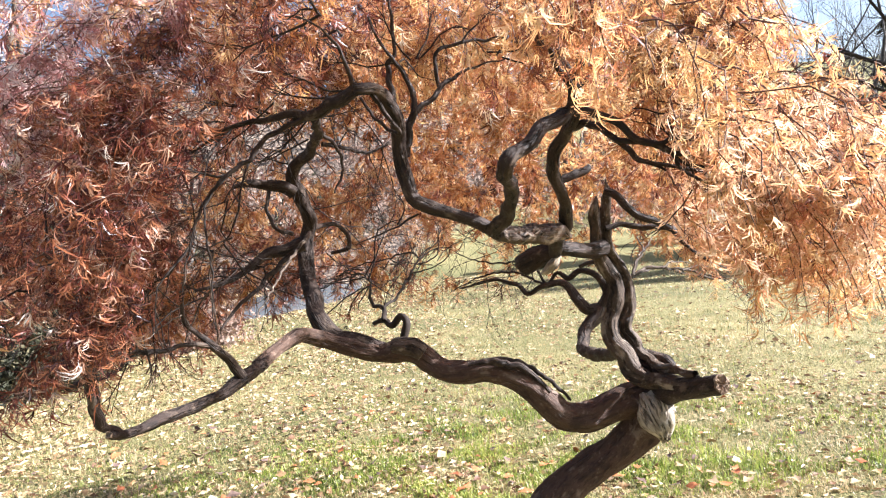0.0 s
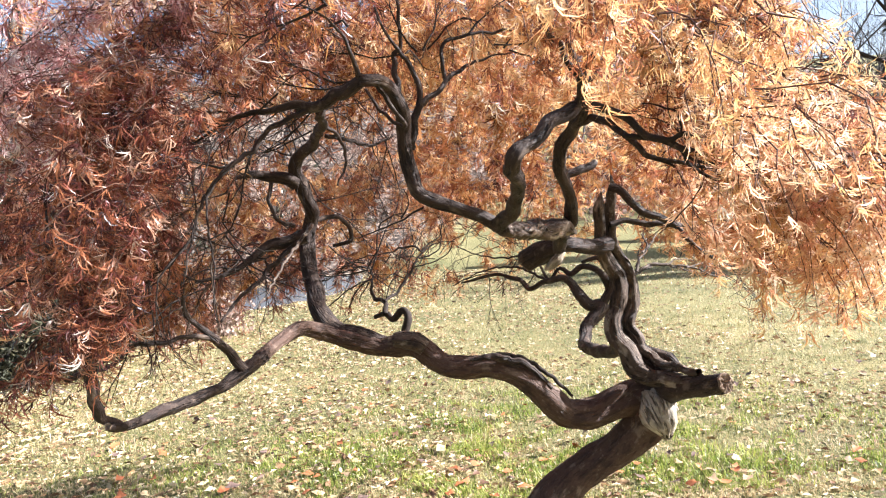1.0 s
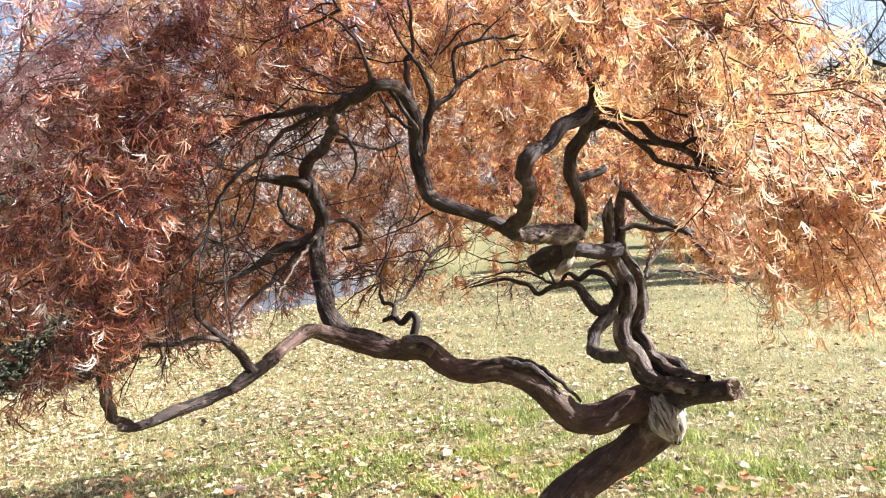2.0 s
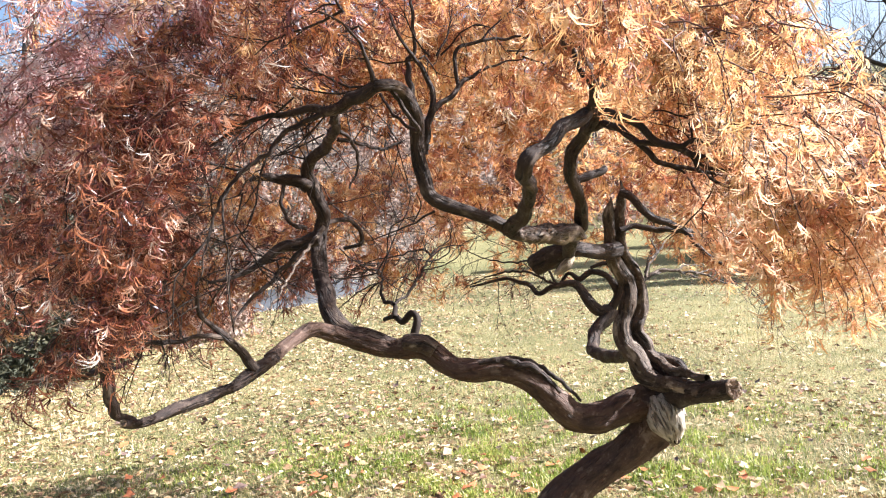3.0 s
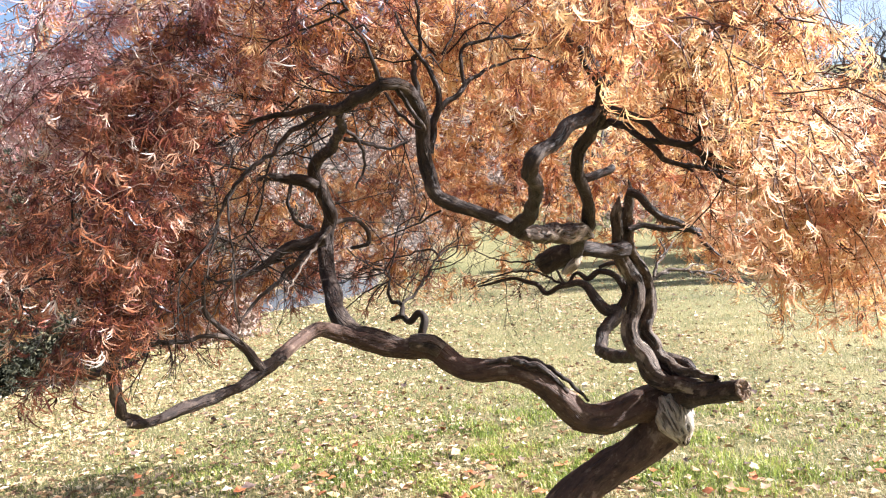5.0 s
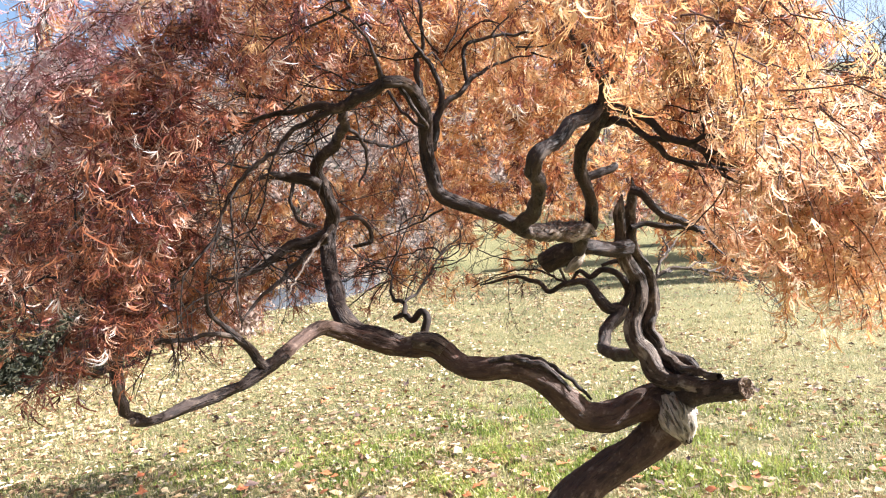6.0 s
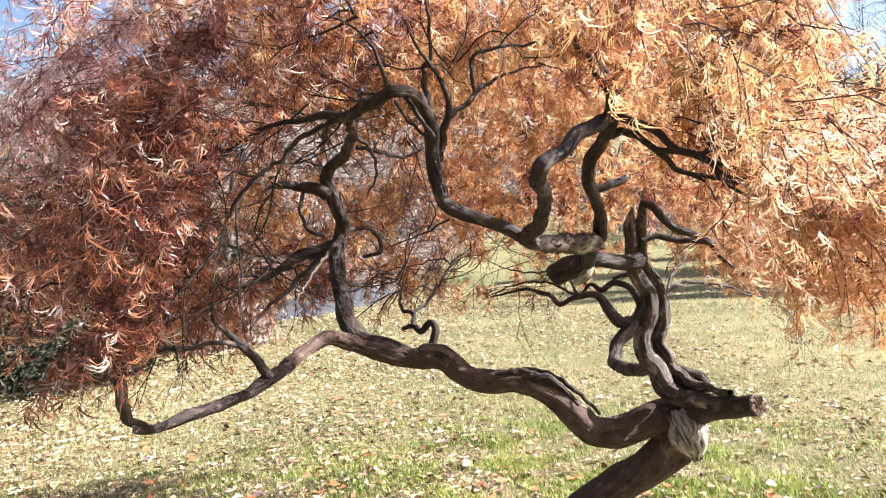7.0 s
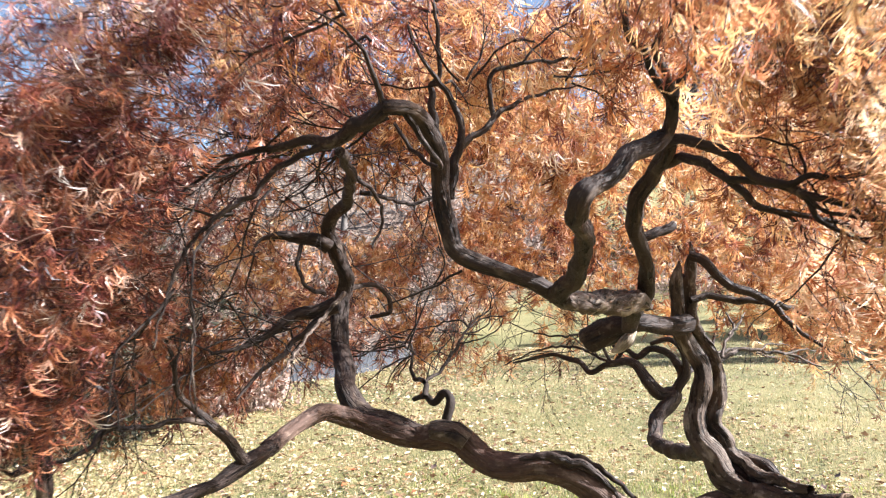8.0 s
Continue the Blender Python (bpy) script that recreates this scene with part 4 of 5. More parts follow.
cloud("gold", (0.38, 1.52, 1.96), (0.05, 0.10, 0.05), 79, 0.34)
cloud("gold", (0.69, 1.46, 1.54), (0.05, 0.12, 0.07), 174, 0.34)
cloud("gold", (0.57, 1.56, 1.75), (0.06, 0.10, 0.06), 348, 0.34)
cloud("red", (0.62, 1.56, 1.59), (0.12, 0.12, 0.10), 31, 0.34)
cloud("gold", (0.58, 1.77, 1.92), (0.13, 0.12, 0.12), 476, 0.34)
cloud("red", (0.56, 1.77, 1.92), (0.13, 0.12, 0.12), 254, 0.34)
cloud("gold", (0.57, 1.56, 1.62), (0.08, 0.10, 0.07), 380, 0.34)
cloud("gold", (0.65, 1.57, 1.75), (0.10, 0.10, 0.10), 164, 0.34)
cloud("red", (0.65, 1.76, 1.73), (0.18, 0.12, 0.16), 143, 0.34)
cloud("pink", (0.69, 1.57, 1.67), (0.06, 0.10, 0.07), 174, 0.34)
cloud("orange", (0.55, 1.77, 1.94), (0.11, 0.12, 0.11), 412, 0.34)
cloud("orange", (0.76, 2.62, 1.95), (0.22, 0.15, 0.18), 420, 0.60)
cloud("gold", (0.66, 2.85, 2.02), (0.30, 0.26, 0.20), 520, 0.62)
cloud("orange", (0.30, 2.80, 2.16), (0.26, 0.26, 0.14), 320, 0.62)
cloud("gold", (0.55, 1.62, 2.02), (0.15, 0.12, 0.06), 338, 0.34)
# hidden sprays added at the back to cast a shadow on the lawn
cloud("orange", (1.30, 4.75, 2.45), (0.55, 0.45, 0.25), 560, 0.85)
cloud("gold", (0.44, 1.30, 1.70), (0.06, 0.05, 0.05), 162, 0.26)
cloud("orange", (0.15, 2.60, 2.46), (0.35, 0.25, 0.10), 420, 0.62)
cloud("amber", (-0.35, 2.40, 2.42), (0.30, 0.25, 0.10), 380, 0.62)
cloud("pink", (-0.70, 2.10, 2.34), (0.25, 0.25, 0.08), 180, 0.55)
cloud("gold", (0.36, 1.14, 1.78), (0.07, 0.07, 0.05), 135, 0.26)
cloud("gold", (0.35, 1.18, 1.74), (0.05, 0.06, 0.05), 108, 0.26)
cloud("sunlit_peach", (0.41, 1.20, 1.68), (0.05, 0.06, 0.05), 121, 0.26)
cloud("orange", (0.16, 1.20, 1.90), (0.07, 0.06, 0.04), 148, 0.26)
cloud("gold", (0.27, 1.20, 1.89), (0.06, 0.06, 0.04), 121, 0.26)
cloud("sunlit_peach", (0.80, 1.66, 1.57), (0.10, 0.14, 0.09), 202, 0.36)
cloud("sunlit_peach", (0.84, 1.72, 1.50), (0.10, 0.14, 0.08), 93, 0.36)
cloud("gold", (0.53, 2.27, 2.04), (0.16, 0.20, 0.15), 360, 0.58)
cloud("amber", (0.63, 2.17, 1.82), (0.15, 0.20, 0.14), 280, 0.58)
cloud("sunlit_peach", (0.68, 1.96, 1.57), (0.11, 0.14, 0.10), 312, 0.58)
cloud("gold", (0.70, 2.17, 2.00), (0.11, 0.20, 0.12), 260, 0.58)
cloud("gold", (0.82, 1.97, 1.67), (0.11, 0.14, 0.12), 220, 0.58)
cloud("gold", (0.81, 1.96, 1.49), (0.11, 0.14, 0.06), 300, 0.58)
cloud("red", (0.67, 2.27, 1.92), (0.20, 0.20, 0.16), 240, 0.58)
cloud("gold", (0.39, 3.38, 2.26), (0.48, 0.30, 0.25), 800, 0.85)
cloud("amber", (0.33, 3.37, 2.21), (0.48, 0.30, 0.25), 350, 0.85)
cloud("amber", (0.39, 3.38, 2.26), (0.48, 0.30, 0.25), 250, 0.85)
cloud("orange", (-0.22, 3.75, 1.81), (0.43, 0.30, 0.18), 460, 0.80)
cloud("amber", (-0.23, 3.85, 1.82), (0.44, 0.30, 0.19), 90, 0.80)
cloud("amber", (0.17, 3.97, 2.01), (0.39, 0.30, 0.18), 420, 0.80)
cloud("amber", (0.32, 3.76, 1.84), (0.31, 0.30, 0.20), 220, 0.75)
cloud("red", (0.35, 3.76, 1.81), (0.28, 0.30, 0.17), 140, 0.75)
cloud("amber", (-0.50, 4.04, 1.56), (0.37, 0.30, 0.15), 120, 0.75)
cloud("red", (-0.49, 4.68, 1.39), (0.43, 0.30, 0.16), 300, 0.90)
cloud("gold", (0.95, 3.78, 1.86), (0.34, 0.30, 0.26), 300, 0.80)
cloud("amber", (0.95, 3.77, 1.83), (0.34, 0.30, 0.26), 280, 0.80)
cloud("red", (0.92, 3.77, 1.83), (0.34, 0.30, 0.26), 220, 0.80)
cloud("gold", (1.33, 3.77, 1.52), (0.31, 0.30, 0.20), 760, 0.80)
cloud("orange", (-0.85, 3.54, 1.81), (0.35, 0.30, 0.32), 240, 0.80)
cloud("red", (-0.88, 3.64, 1.76), (0.36, 0.30, 0.30), 160, 0.80)
cloud("amber", (-1.05, 3.42, 1.45), (0.34, 0.30, 0.20), 150, 0.85)
cloud("red", (-1.05, 3.42, 1.45), (0.34, 0.30, 0.20), 130, 0.85)
cloud("sunlit_peach", (1.57, 3.79, 1.82), (0.37, 0.30, 0.31), 494, 0.80)
cloud("amber", (-0.53, 3.16, 2.31), (0.35, 0.30, 0.21), 380, 0.85)
cloud("red", (-0.53, 3.16, 2.31), (0.35, 0.30, 0.19), 220, 0.85)
cloud("amber", (-0.71, 2.94, 1.88), (0.22, 0.20, 0.24), 190, 0.70)
cloud("amber", (-0.58, 3.85, 1.84), (0.35, 0.30, 0.32), 90, 0.80)
cloud("red", (-0.66, 2.65, 2.04), (0.23, 0.20, 0.16), 190, 0.70)
cloud("amber", (-0.10, 3.17, 2.36), (0.31, 0.30, 0.19), 800, 0.85)
cloud("red", (-1.35, 3.42, 1.36), (0.29, 0.30, 0.21), 300, 0.85)
cloud("amber", (-1.32, 3.42, 1.36), (0.29, 0.30, 0.21), 220, 0.85)
cloud("orange", (1.89, 3.78, 1.43), (0.31, 0.30, 0.20), 390, 0.80)
cloud("amber", (0.26, 4.45, 1.50), (0.31, 0.30, 0.14), 78, 0.75)
cloud("amber", (0.51, 4.26, 1.60), (0.20, 0.30, 0.16), 78, 0.75)
cloud("red", (-1.23, 3.23, 1.89), (0.41, 0.30, 0.27), 700, 0.80)
cloud("amber", (-0.36, 3.56, 2.05), (0.29, 0.30, 0.16), 110, 0.85)
cloud("amber", (-0.20, 3.77, 2.42), (0.54, 0.30, 0.18), 620, 0.85)
cloud("amber", (0.17, 4.26, 1.82), (0.39, 0.30, 0.13), 260, 0.85)
cloud("amber", (0.64, 4.17, 1.78), (0.29, 0.30, 0.13), 200, 0.85)
cloud("red", (-0.90, 4.13, 1.52), (0.29, 0.30, 0.19), 420, 0.90)
cloud("amber", (-0.28, 3.60, 1.39), (0.14, 0.12, 0.08), 65, 0.70)
cloud("red", (-1.64, 4.41, 1.21), (0.41, 0.30, 0.17), 520, 0.90)

# top and far side of the dome, out of the sun side's way
for k in range(26):
    a = k / 26 * math.tau + 0.3
    if math.sin(a) > -0.35:
        cloud("amber" if k % 3 else "orange", (0.25 + 1.75 * math.cos(a), 2.75 + 1.65 * math.sin(a), 1.75 + 0.25 * math.sin(3 * a)), (0.4, 0.35, 0.4), 26 if math.cos(a) > 0.5 or math.cos(a) < -0.7 else 170, 0.85)
# unseen sprays added overhead to shade the leaves on the left
for k in range(12):
    cloud("pink" if k % 2 else "red", (-0.5 + 0.27 * (k % 4) + 0.05 * (k // 4), 0.95 + 0.3 * (k // 4), 2.38 + 0.04 * (k % 3)), (0.24, 0.22, 0.08), 110, 0.6)
for k in range(20):
    a, d = k * 2.4, 0.25 + 1.15 * math.sqrt(k / 20)
    if 0.2 + d * math.cos(a) > 0.8 and math.sin(a) < 0.5:
        continue
    cloud("orange" if k % 2 else "gold", (0.2 + d * math.cos(a), 2.75 + 0.95 * d * math.sin(a), 2.72 - 0.16 * d * d), (0.4, 0.4, 0.14), 130, 0.85)


tagged(link_mesh("twig_mass", np.concatenate(twig_v) - MAPLE_AT, np.concatenate(twig_f), YOUNG_TWIG, maple), "thin red-brown twigs of the leaf sprays", kind="stuff")
twig_v, twig_f, twig_n = [], [], [0]


# bare branchlets that fork and weep among the leaves
def branchlet(p, d, length, r, depth):
    pts = [p]
    for _ in range(5):
        d = d + rng.normal(0, 0.23, 3) + (0, 0, -0.03)
        d = d / np.linalg.norm(d)
        pts.append(pts[-1] + d * length / 5)
    add_twig(pts, r, r * 0.4)
    if depth:
        for k in range(3):
            nd = d + rng.normal(0, 0.5, 3)
            branchlet(pts[2 + k], nd / np.linalg.norm(nd), length * rng.uniform(0.55, 0.8), r * 0.5, depth - 1)


def branchlets(n, p, q, out, length, r=0.004, depth=2):
    for _ in range(n):
        s = rng.random()
        at = np.array(p) * (1 - s) + np.array(q) * s
        d = np.array(out) + rng.normal(0, 0.5, 3)
        branchlet(at, d / np.linalg.norm(d), length * rng.uniform(0.7, 1.3), r, depth)


branchlets(7, (-0.30, 2.10, 1.93), (-0.49, 2.03, 1.90), (-1.0, -0.2, -0.2), 0.22, 0.0040, 2)
branchlets(8, (-0.30, 1.74, 1.90), (-0.62, 1.80, 1.75), (-0.8, -0.1, -0.1), 0.24, 0.0026, 2)
branchlets(6, (-0.60, 2.90, 1.55), (-0.85, 2.75, 1.42), (-0.6, -0.2, 0.1), 0.30, 0.0040, 2)
branchlets(6, (-0.50, 2.00, 1.62), (-0.70, 2.00, 1.50), (-0.5, 0.2, -0.2), 0.22, 0.0030, 2)
branchlets(5, (-0.14, 1.64, 1.98), (-0.24, 1.58, 2.08), (-0.4, 0.1, 0.5), 0.16, 0.0034, 2)
branchlets(5, (-0.06, 1.84, 1.98), (0.04, 1.88, 2.0), (0.2, 0.1, 0.6), 0.16, 0.0030, 2)
branchlets(2, (-0.37, 2.07, 1.89), (-0.46, 1.69, 1.70), (-1.0, -0.1, -0.4), 0.20, 0.0040, 2)
branchlets(4, (-0.18, 2.01, 1.97), (-0.33, 2.05, 1.92), (-0.7, 0.3, 0.2), 0.22, 0.0040, 2)
branchlets(5, (-0.52, 2.85, 1.87), (-0.36, 2.55, 1.99), (-0.8, 0.2, 0.2), 0.30, 0.0040, 2)
branchlets(5, (-0.53, 2.92, 1.56), (-0.77, 2.83, 1.47), (-0.8, 0.1, -0.3), 0.30, 0.0040, 2)
branchlets(3, (-0.69, 2.84, 1.81), (-0.77, 2.79, 1.75), (-0.6, 0.2, -0.6), 0.25, 0.0040, 2)
branchlets(3, (-0.37, 3.04, 1.64), (-0.47, 3.09, 1.53), (0.3, 0.3, -0.4), 0.22, 0.0030, 2)
branchlets(8, (-0.27, 3.23, 1.28), (0.06, 3.55, 1.51), (0.1, 0.5, 0.5), 0.30, 0.0028, 2)
branchlets(7, (-0.49, 3.83, 1.42), (-0.14, 4.04, 1.48), (-0.3, 0.3, 0.2), 0.35, 0.0030, 2)
branchlets(5, (-0.27, 2.84, 1.42), (-0.40, 3.44, 1.52), (-0.3, 0.6, 0.1), 0.40, 0.0040, 2)
branchlets(4, (-0.06, 1.86, 2.07), (-0.06, 1.86, 2.17), (0.0, 0.0, 0.6), 0.20, 0.0040, 2)
branchlets(4, (0.09, 1.90, 2.03), (0.20, 1.96, 2.00), (0.8, 0.2, 0.2), 0.20, 0.0030, 2)
branchlets(4, (-0.38, 2.70, 1.92), (-0.15, 2.81, 1.92), (0.2, 0.3, -0.3), 0.25, 0.0030, 2)
branchlets(3, (0.24, 1.50, 2.02), (0.33, 1.50, 2.02), (0.2, 0.1, 0.7), 0.16, 0.0030, 2)
branchlets(2, (0.48, 1.66, 1.71), (0.59, 1.61, 1.60), (0.8, -0.1, -0.3), 0.16, 0.0025, 2)
branchlets(2, (0.48, 1.64, 1.75), (0.55, 1.56, 1.75), (0.8, -0.1, 0.0), 0.16, 0.0025, 2)
branchlets(2, (0.86, 2.56, 1.44), (0.95, 2.46, 1.38), (0.8, 0.0, 0.1), 0.16, 0.0025, 2)
branchlets(5, (0.55, 3.75, 1.34), (0.10, 4.04, 1.31), (-0.8, 0.3, 0.3), 0.30, 0.0030, 2)
branchlets(5, (1.24, 4.71, 1.28), (1.95, 5.17, 1.13), (0.6, 0.2, 0.2), 0.40, 0.0050, 2)
branchlets(5, (-0.67, 2.05, 1.47), (-0.80, 1.92, 1.35), (-0.8, -0.2, -0.2), 0.18, 0.0030, 2)
branchlets(5, (-0.78, 1.75, 1.39), (-0.83, 1.73, 1.58), (-0.8, 0.0, 0.2), 0.22, 0.0040, 2)
branchlets(2, (-0.46, 1.69, 1.70), (-0.49, 1.64, 1.58), (-0.4, 0.0, -0.8), 0.22, 0.0030, 2)
branchlets(4, (-0.67, 1.98, 1.53), (-0.76, 1.93, 1.53), (-0.6, 0.1, -0.4), 0.22, 0.0030, 2)
branchlets(9, (0.29, 4.05, 1.46), (0.60, 3.85, 1.36), (-0.5, 0.2, 0.3), 0.35, 0.0030, 2)
branchlets(7, (-0.06, 3.85, 1.66), (0.32, 4.26, 1.58), (-0.2, 0.2, -0.1), 0.35, 0.0030, 2)
branchlets(4, (-0.49, 2.85, 1.92), (-0.19, 2.86, 1.97), (0.1, 0.1, -0.5), 0.30, 0.0030, 2)
branchlets(3, (-0.57, 2.92, 1.58), (-0.44, 3.00, 1.78), (0.5, 0.1, -0.2), 0.30, 0.0030, 2)

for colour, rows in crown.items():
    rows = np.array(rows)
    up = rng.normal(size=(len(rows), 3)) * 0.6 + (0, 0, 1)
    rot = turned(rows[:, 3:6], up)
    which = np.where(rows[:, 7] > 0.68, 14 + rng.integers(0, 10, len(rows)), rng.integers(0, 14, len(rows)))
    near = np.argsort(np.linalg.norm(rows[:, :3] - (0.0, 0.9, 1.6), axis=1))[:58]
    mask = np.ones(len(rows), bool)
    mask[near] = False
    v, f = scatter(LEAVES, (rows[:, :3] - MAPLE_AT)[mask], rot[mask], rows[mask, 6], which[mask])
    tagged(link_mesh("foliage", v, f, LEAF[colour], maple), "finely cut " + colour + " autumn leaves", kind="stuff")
    shared = {}
    for i in near:
        k = int(which[i])
        if k not in shared:
            ob = link_mesh("leaf", LEAVES[k][0], LEAVES[k][1], LEAF[colour], maple)
            shared[k] = ob.data
        else:
            ob = new("leaf", shared[k])
            ob.parent = maple
        m = Matrix(rot[i].tolist()).to_4x4()
        ob.matrix_basis = Matrix.Translation(rows[i, :3] - MAPLE_AT) @ m @ Matrix.Scale(float(rows[i, 6]), 4)
tagged(link_mesh("twig_mass", np.concatenate(twig_v) - MAPLE_AT, np.concatenate(twig_f), TWIG, maple), "thin dark weeping twigs", kind="stuff")


# ---- lawn: blades and fallen leaves ----
def blade(seed):
    r = np.random.default_rng(seed)
    h, w, lean = 0.036, 0.0022, r.uniform(0.3, 1.0)
    v = [(-w, 0, 0), (w, 0, 0), (-w * 0.8, lean * h * 0.3, h * 0.6), (w * 0.8, lean * h * 0.3, h * 0.6), (0, lean * h, h * 0.9)]
    return np.array(v), np.array([(0, 1, 3), (0, 3, 2), (2, 3, 4)])


def dead_leaf(seed):
    """A curled, lobed dead leaf lying flat, about 6 cm."""
    r = np.random.default_rng(seed)
    verts, tris = [(0, 0, 0.006)], []
    n = 8
    for i in range(n):
        a = i / n * math.tau
        d = 0.03 * (1.0 if i % 2 == 0 else 0.62) * r.uniform(0.75, 1.2)
        verts.append((d * 1.15 * math.cos(a), d * 0.85 * math.sin(a), 0.004 + 0.022 * r.random() * (math.cos(2 * a + seed) + 0.9) * 0.5))
    for i in range(n):
        tris.append((0, 1 + i, 1 + (i + 1) % n))
    return np.array(verts), np.array(tris)


def spin(n, tilt):
    a = rng.random(n) * math.tau
    up = rng.normal(size=(n, 3)) * tilt + (0, 0, 1)
    return turned(np.stack([np.cos(a), np.sin(a), 0 * a], -1), up)


def lawn_points(n, near, far, power):
    """Points on the lawn, thinning with distance."""
    y = near + (far - near) * rng.random(n) ** power + rng.normal(0, 0.5, n)
    x = (rng.random(n) - 0.5) * (8.5 + 1.15 * np.maximum(y, 0)) * (0.85 + 0.3 * rng.random(n)) + 0.1
    return np.column_stack([x, y, ground_z(x, y)])


BLADES = [blade(k) for k in range(8)]
n = 110000
at = np.concatenate([lawn_points(n - 14000, 3.2, 24, 1.4), lawn_points(14000, -3.5, 3.4, 1.0)])
grow = 0.5 + 0.5 * np.sin(at[:, 0] * 1.3 + 1.2 * np.sin(at[:, 1])) * np.sin(at[:, 1] * 1.1 + 0.7)
size = (0.45 + 0.5 * rng.random(n) + 0.4 * grow) * (1 + 0.04 * at[:, 1])
v, f = scatter(BLADES, at, spin(n, 0.35), size, rng.integers(0, 8, n))
n = 130000
near = np.column_stack([np.zeros(n), 4.0 + 7.5 * rng.random(n) ** 1.5, np.zeros(n)])
near[:, 0] = (rng.random(n) - 0.5) * (1.0 + 1.25 * near[:, 1])
near[:, 2] = ground_z(near[:, 0], near[:, 1])
v2, f2 = scatter(BLADES, near, spin(n, 0.55), 0.35 + 0.5 * rng.random(n), rng.integers(0, 8, n))
v, f = np.concatenate([v, v2]), np.concatenate([f, f2 + len(v)])
tagged(link_mesh("grass", v, f, GRASS), "short green and straw-coloured blades of lawn grass", "grass", kind="stuff")

n = 64000
at = np.column_stack([rng.normal(0.25, 1.5, n), 4.1 + np.abs(rng.normal(0, 1.2, n)), np.zeros(n)])
clump = np.sin(at[:, 0] * 5.1 + 2 * np.sin(at[:, 1] * 3)) * np.sin(at[:, 1] * 6.3 + 1.5 * np.sin(at[:, 0] * 4)) + 0.3 * rng.normal(size=n)
at = at[clump > 0.1]
n = len(at)
v, f = scatter(BLADES, at, spin(n, 0.4), 0.7 + 0.7 * rng.random(n), rng.integers(0, 8, n))
tagged(link_mesh("green_grass", v, f, GREEN_GRASS), "fresh green tufts of lawn grass", "grass", kind="stuff")


def fragment(seed):
    """A bent scrap of leaf, two facets."""
    r = np.random.default_rng(seed)
    w, h = r.uniform(0.004, 0.009), r.uniform(0.003, 0.012)
    v = [(-0.02, 0, 0.001), (0, -w, h), (0.022, 0, 0.002), (0, w, h * r.uniform(-0.2, 0.9))]
    return np.array(v), np.array([(0, 1, 2), (0, 2, 3)])


DEAD = [dead_leaf(k) for k in range(10)]
SCRAPS = [fragment(k) for k in range(8)]


def strewn(n, far, lift):
    at = np.concatenate([lawn_points(n - n // 5, 3.2, far, 1.6), lawn_points(n // 5, -3.5, 3.4, 1.0)])
    keep = rng.random(n) < np.clip(0.6 - 0.10 * at[:, 0] + 0.4 * np.sin(at[:, 0] * 1.7 + at[:, 1]) * np.sin(at[:, 1] * 0.8), 0.15, 1)
    return at[keep] + (0, 0, lift)


at = strewn(27000, 26, 0.02)
n = len(at)
v, f = scatter(DEAD, at, spin(n, 0.6), 0.3 + 1.0 * rng.random(n) ** 2.6, rng.integers(0, 10, n))
tagged(link_mesh("leaf_litter", v, f, LITTER), "dry tan and brown fallen leaves strewn over the lawn", "leaf litter", kind="stuff")
at = strewn(140000, 24, 0.014)
n = len(at)
v, f = scatter(SCRAPS, at, spin(n, 1.0), (0.5 + 1.0 * rng.random(n) ** 1.5) * (1 + 0.045 * at[:, 1]), rng.integers(0, 8, n))
tagged(link_mesh("leaf_scraps", v, f, LITTER), "small pale scraps of dry leaves matted into the grass", "leaf litter", kind="stuff")


# single larger leaves that lie apart on the grass
BIG_LEAF = [textured("tan_leaf", [(0.3, (0.16, 0.1, 0.055)), (0.7, (0.36, 0.25, 0.15))], 60, 0.6), textured("rust_leaf", [(0.3, (0.25, 0.07, 0.03)), (0.7, (0.5, 0.18, 0.07))], 60, 0.6), textured("brown_leaf", [(0.3, (0.07, 0.045, 0.04)), (0.7, (0.2, 0.13, 0.1))], 60, 0.6)]
WORD = ("pale tan", "rust-orange", "dark brown")
single = {}
for k in range(300):
    kind = (0, 1, 2, 0, 1)[k % 5]
    shape = k % 6
    y = 4.15 + 3.2 * rng.random() ** 1.6
    x = (rng.random() - 0.45) * (1.2 + 0.95 * y)
    if k == 0:
        x, y = -1.92, 5.42
    if (kind, shape) in single:
        ob = new("fallen_leaf", single[kind, shape])
    else:
        ob = link_mesh("fallen_leaf", DEAD[shape][0], DEAD[shape][1], BIG_LEAF[kind])
        single[kind, shape] = ob.data
    s = 2.4 if k == 0 else 0.6 + 0.9 * rng.random()
    ob.matrix_world = pose(x, y, float(ground_z(np.array(x), np.array(y))) + 0.03, rng.normal(0, 14), rng.normal(0, 14), 360 * rng.random()) @ Matrix.Scale(s, 4)
    tagged(ob, WORD[kind] + " curled dead leaf lying on the grass", "leaf", "fallen leaves")


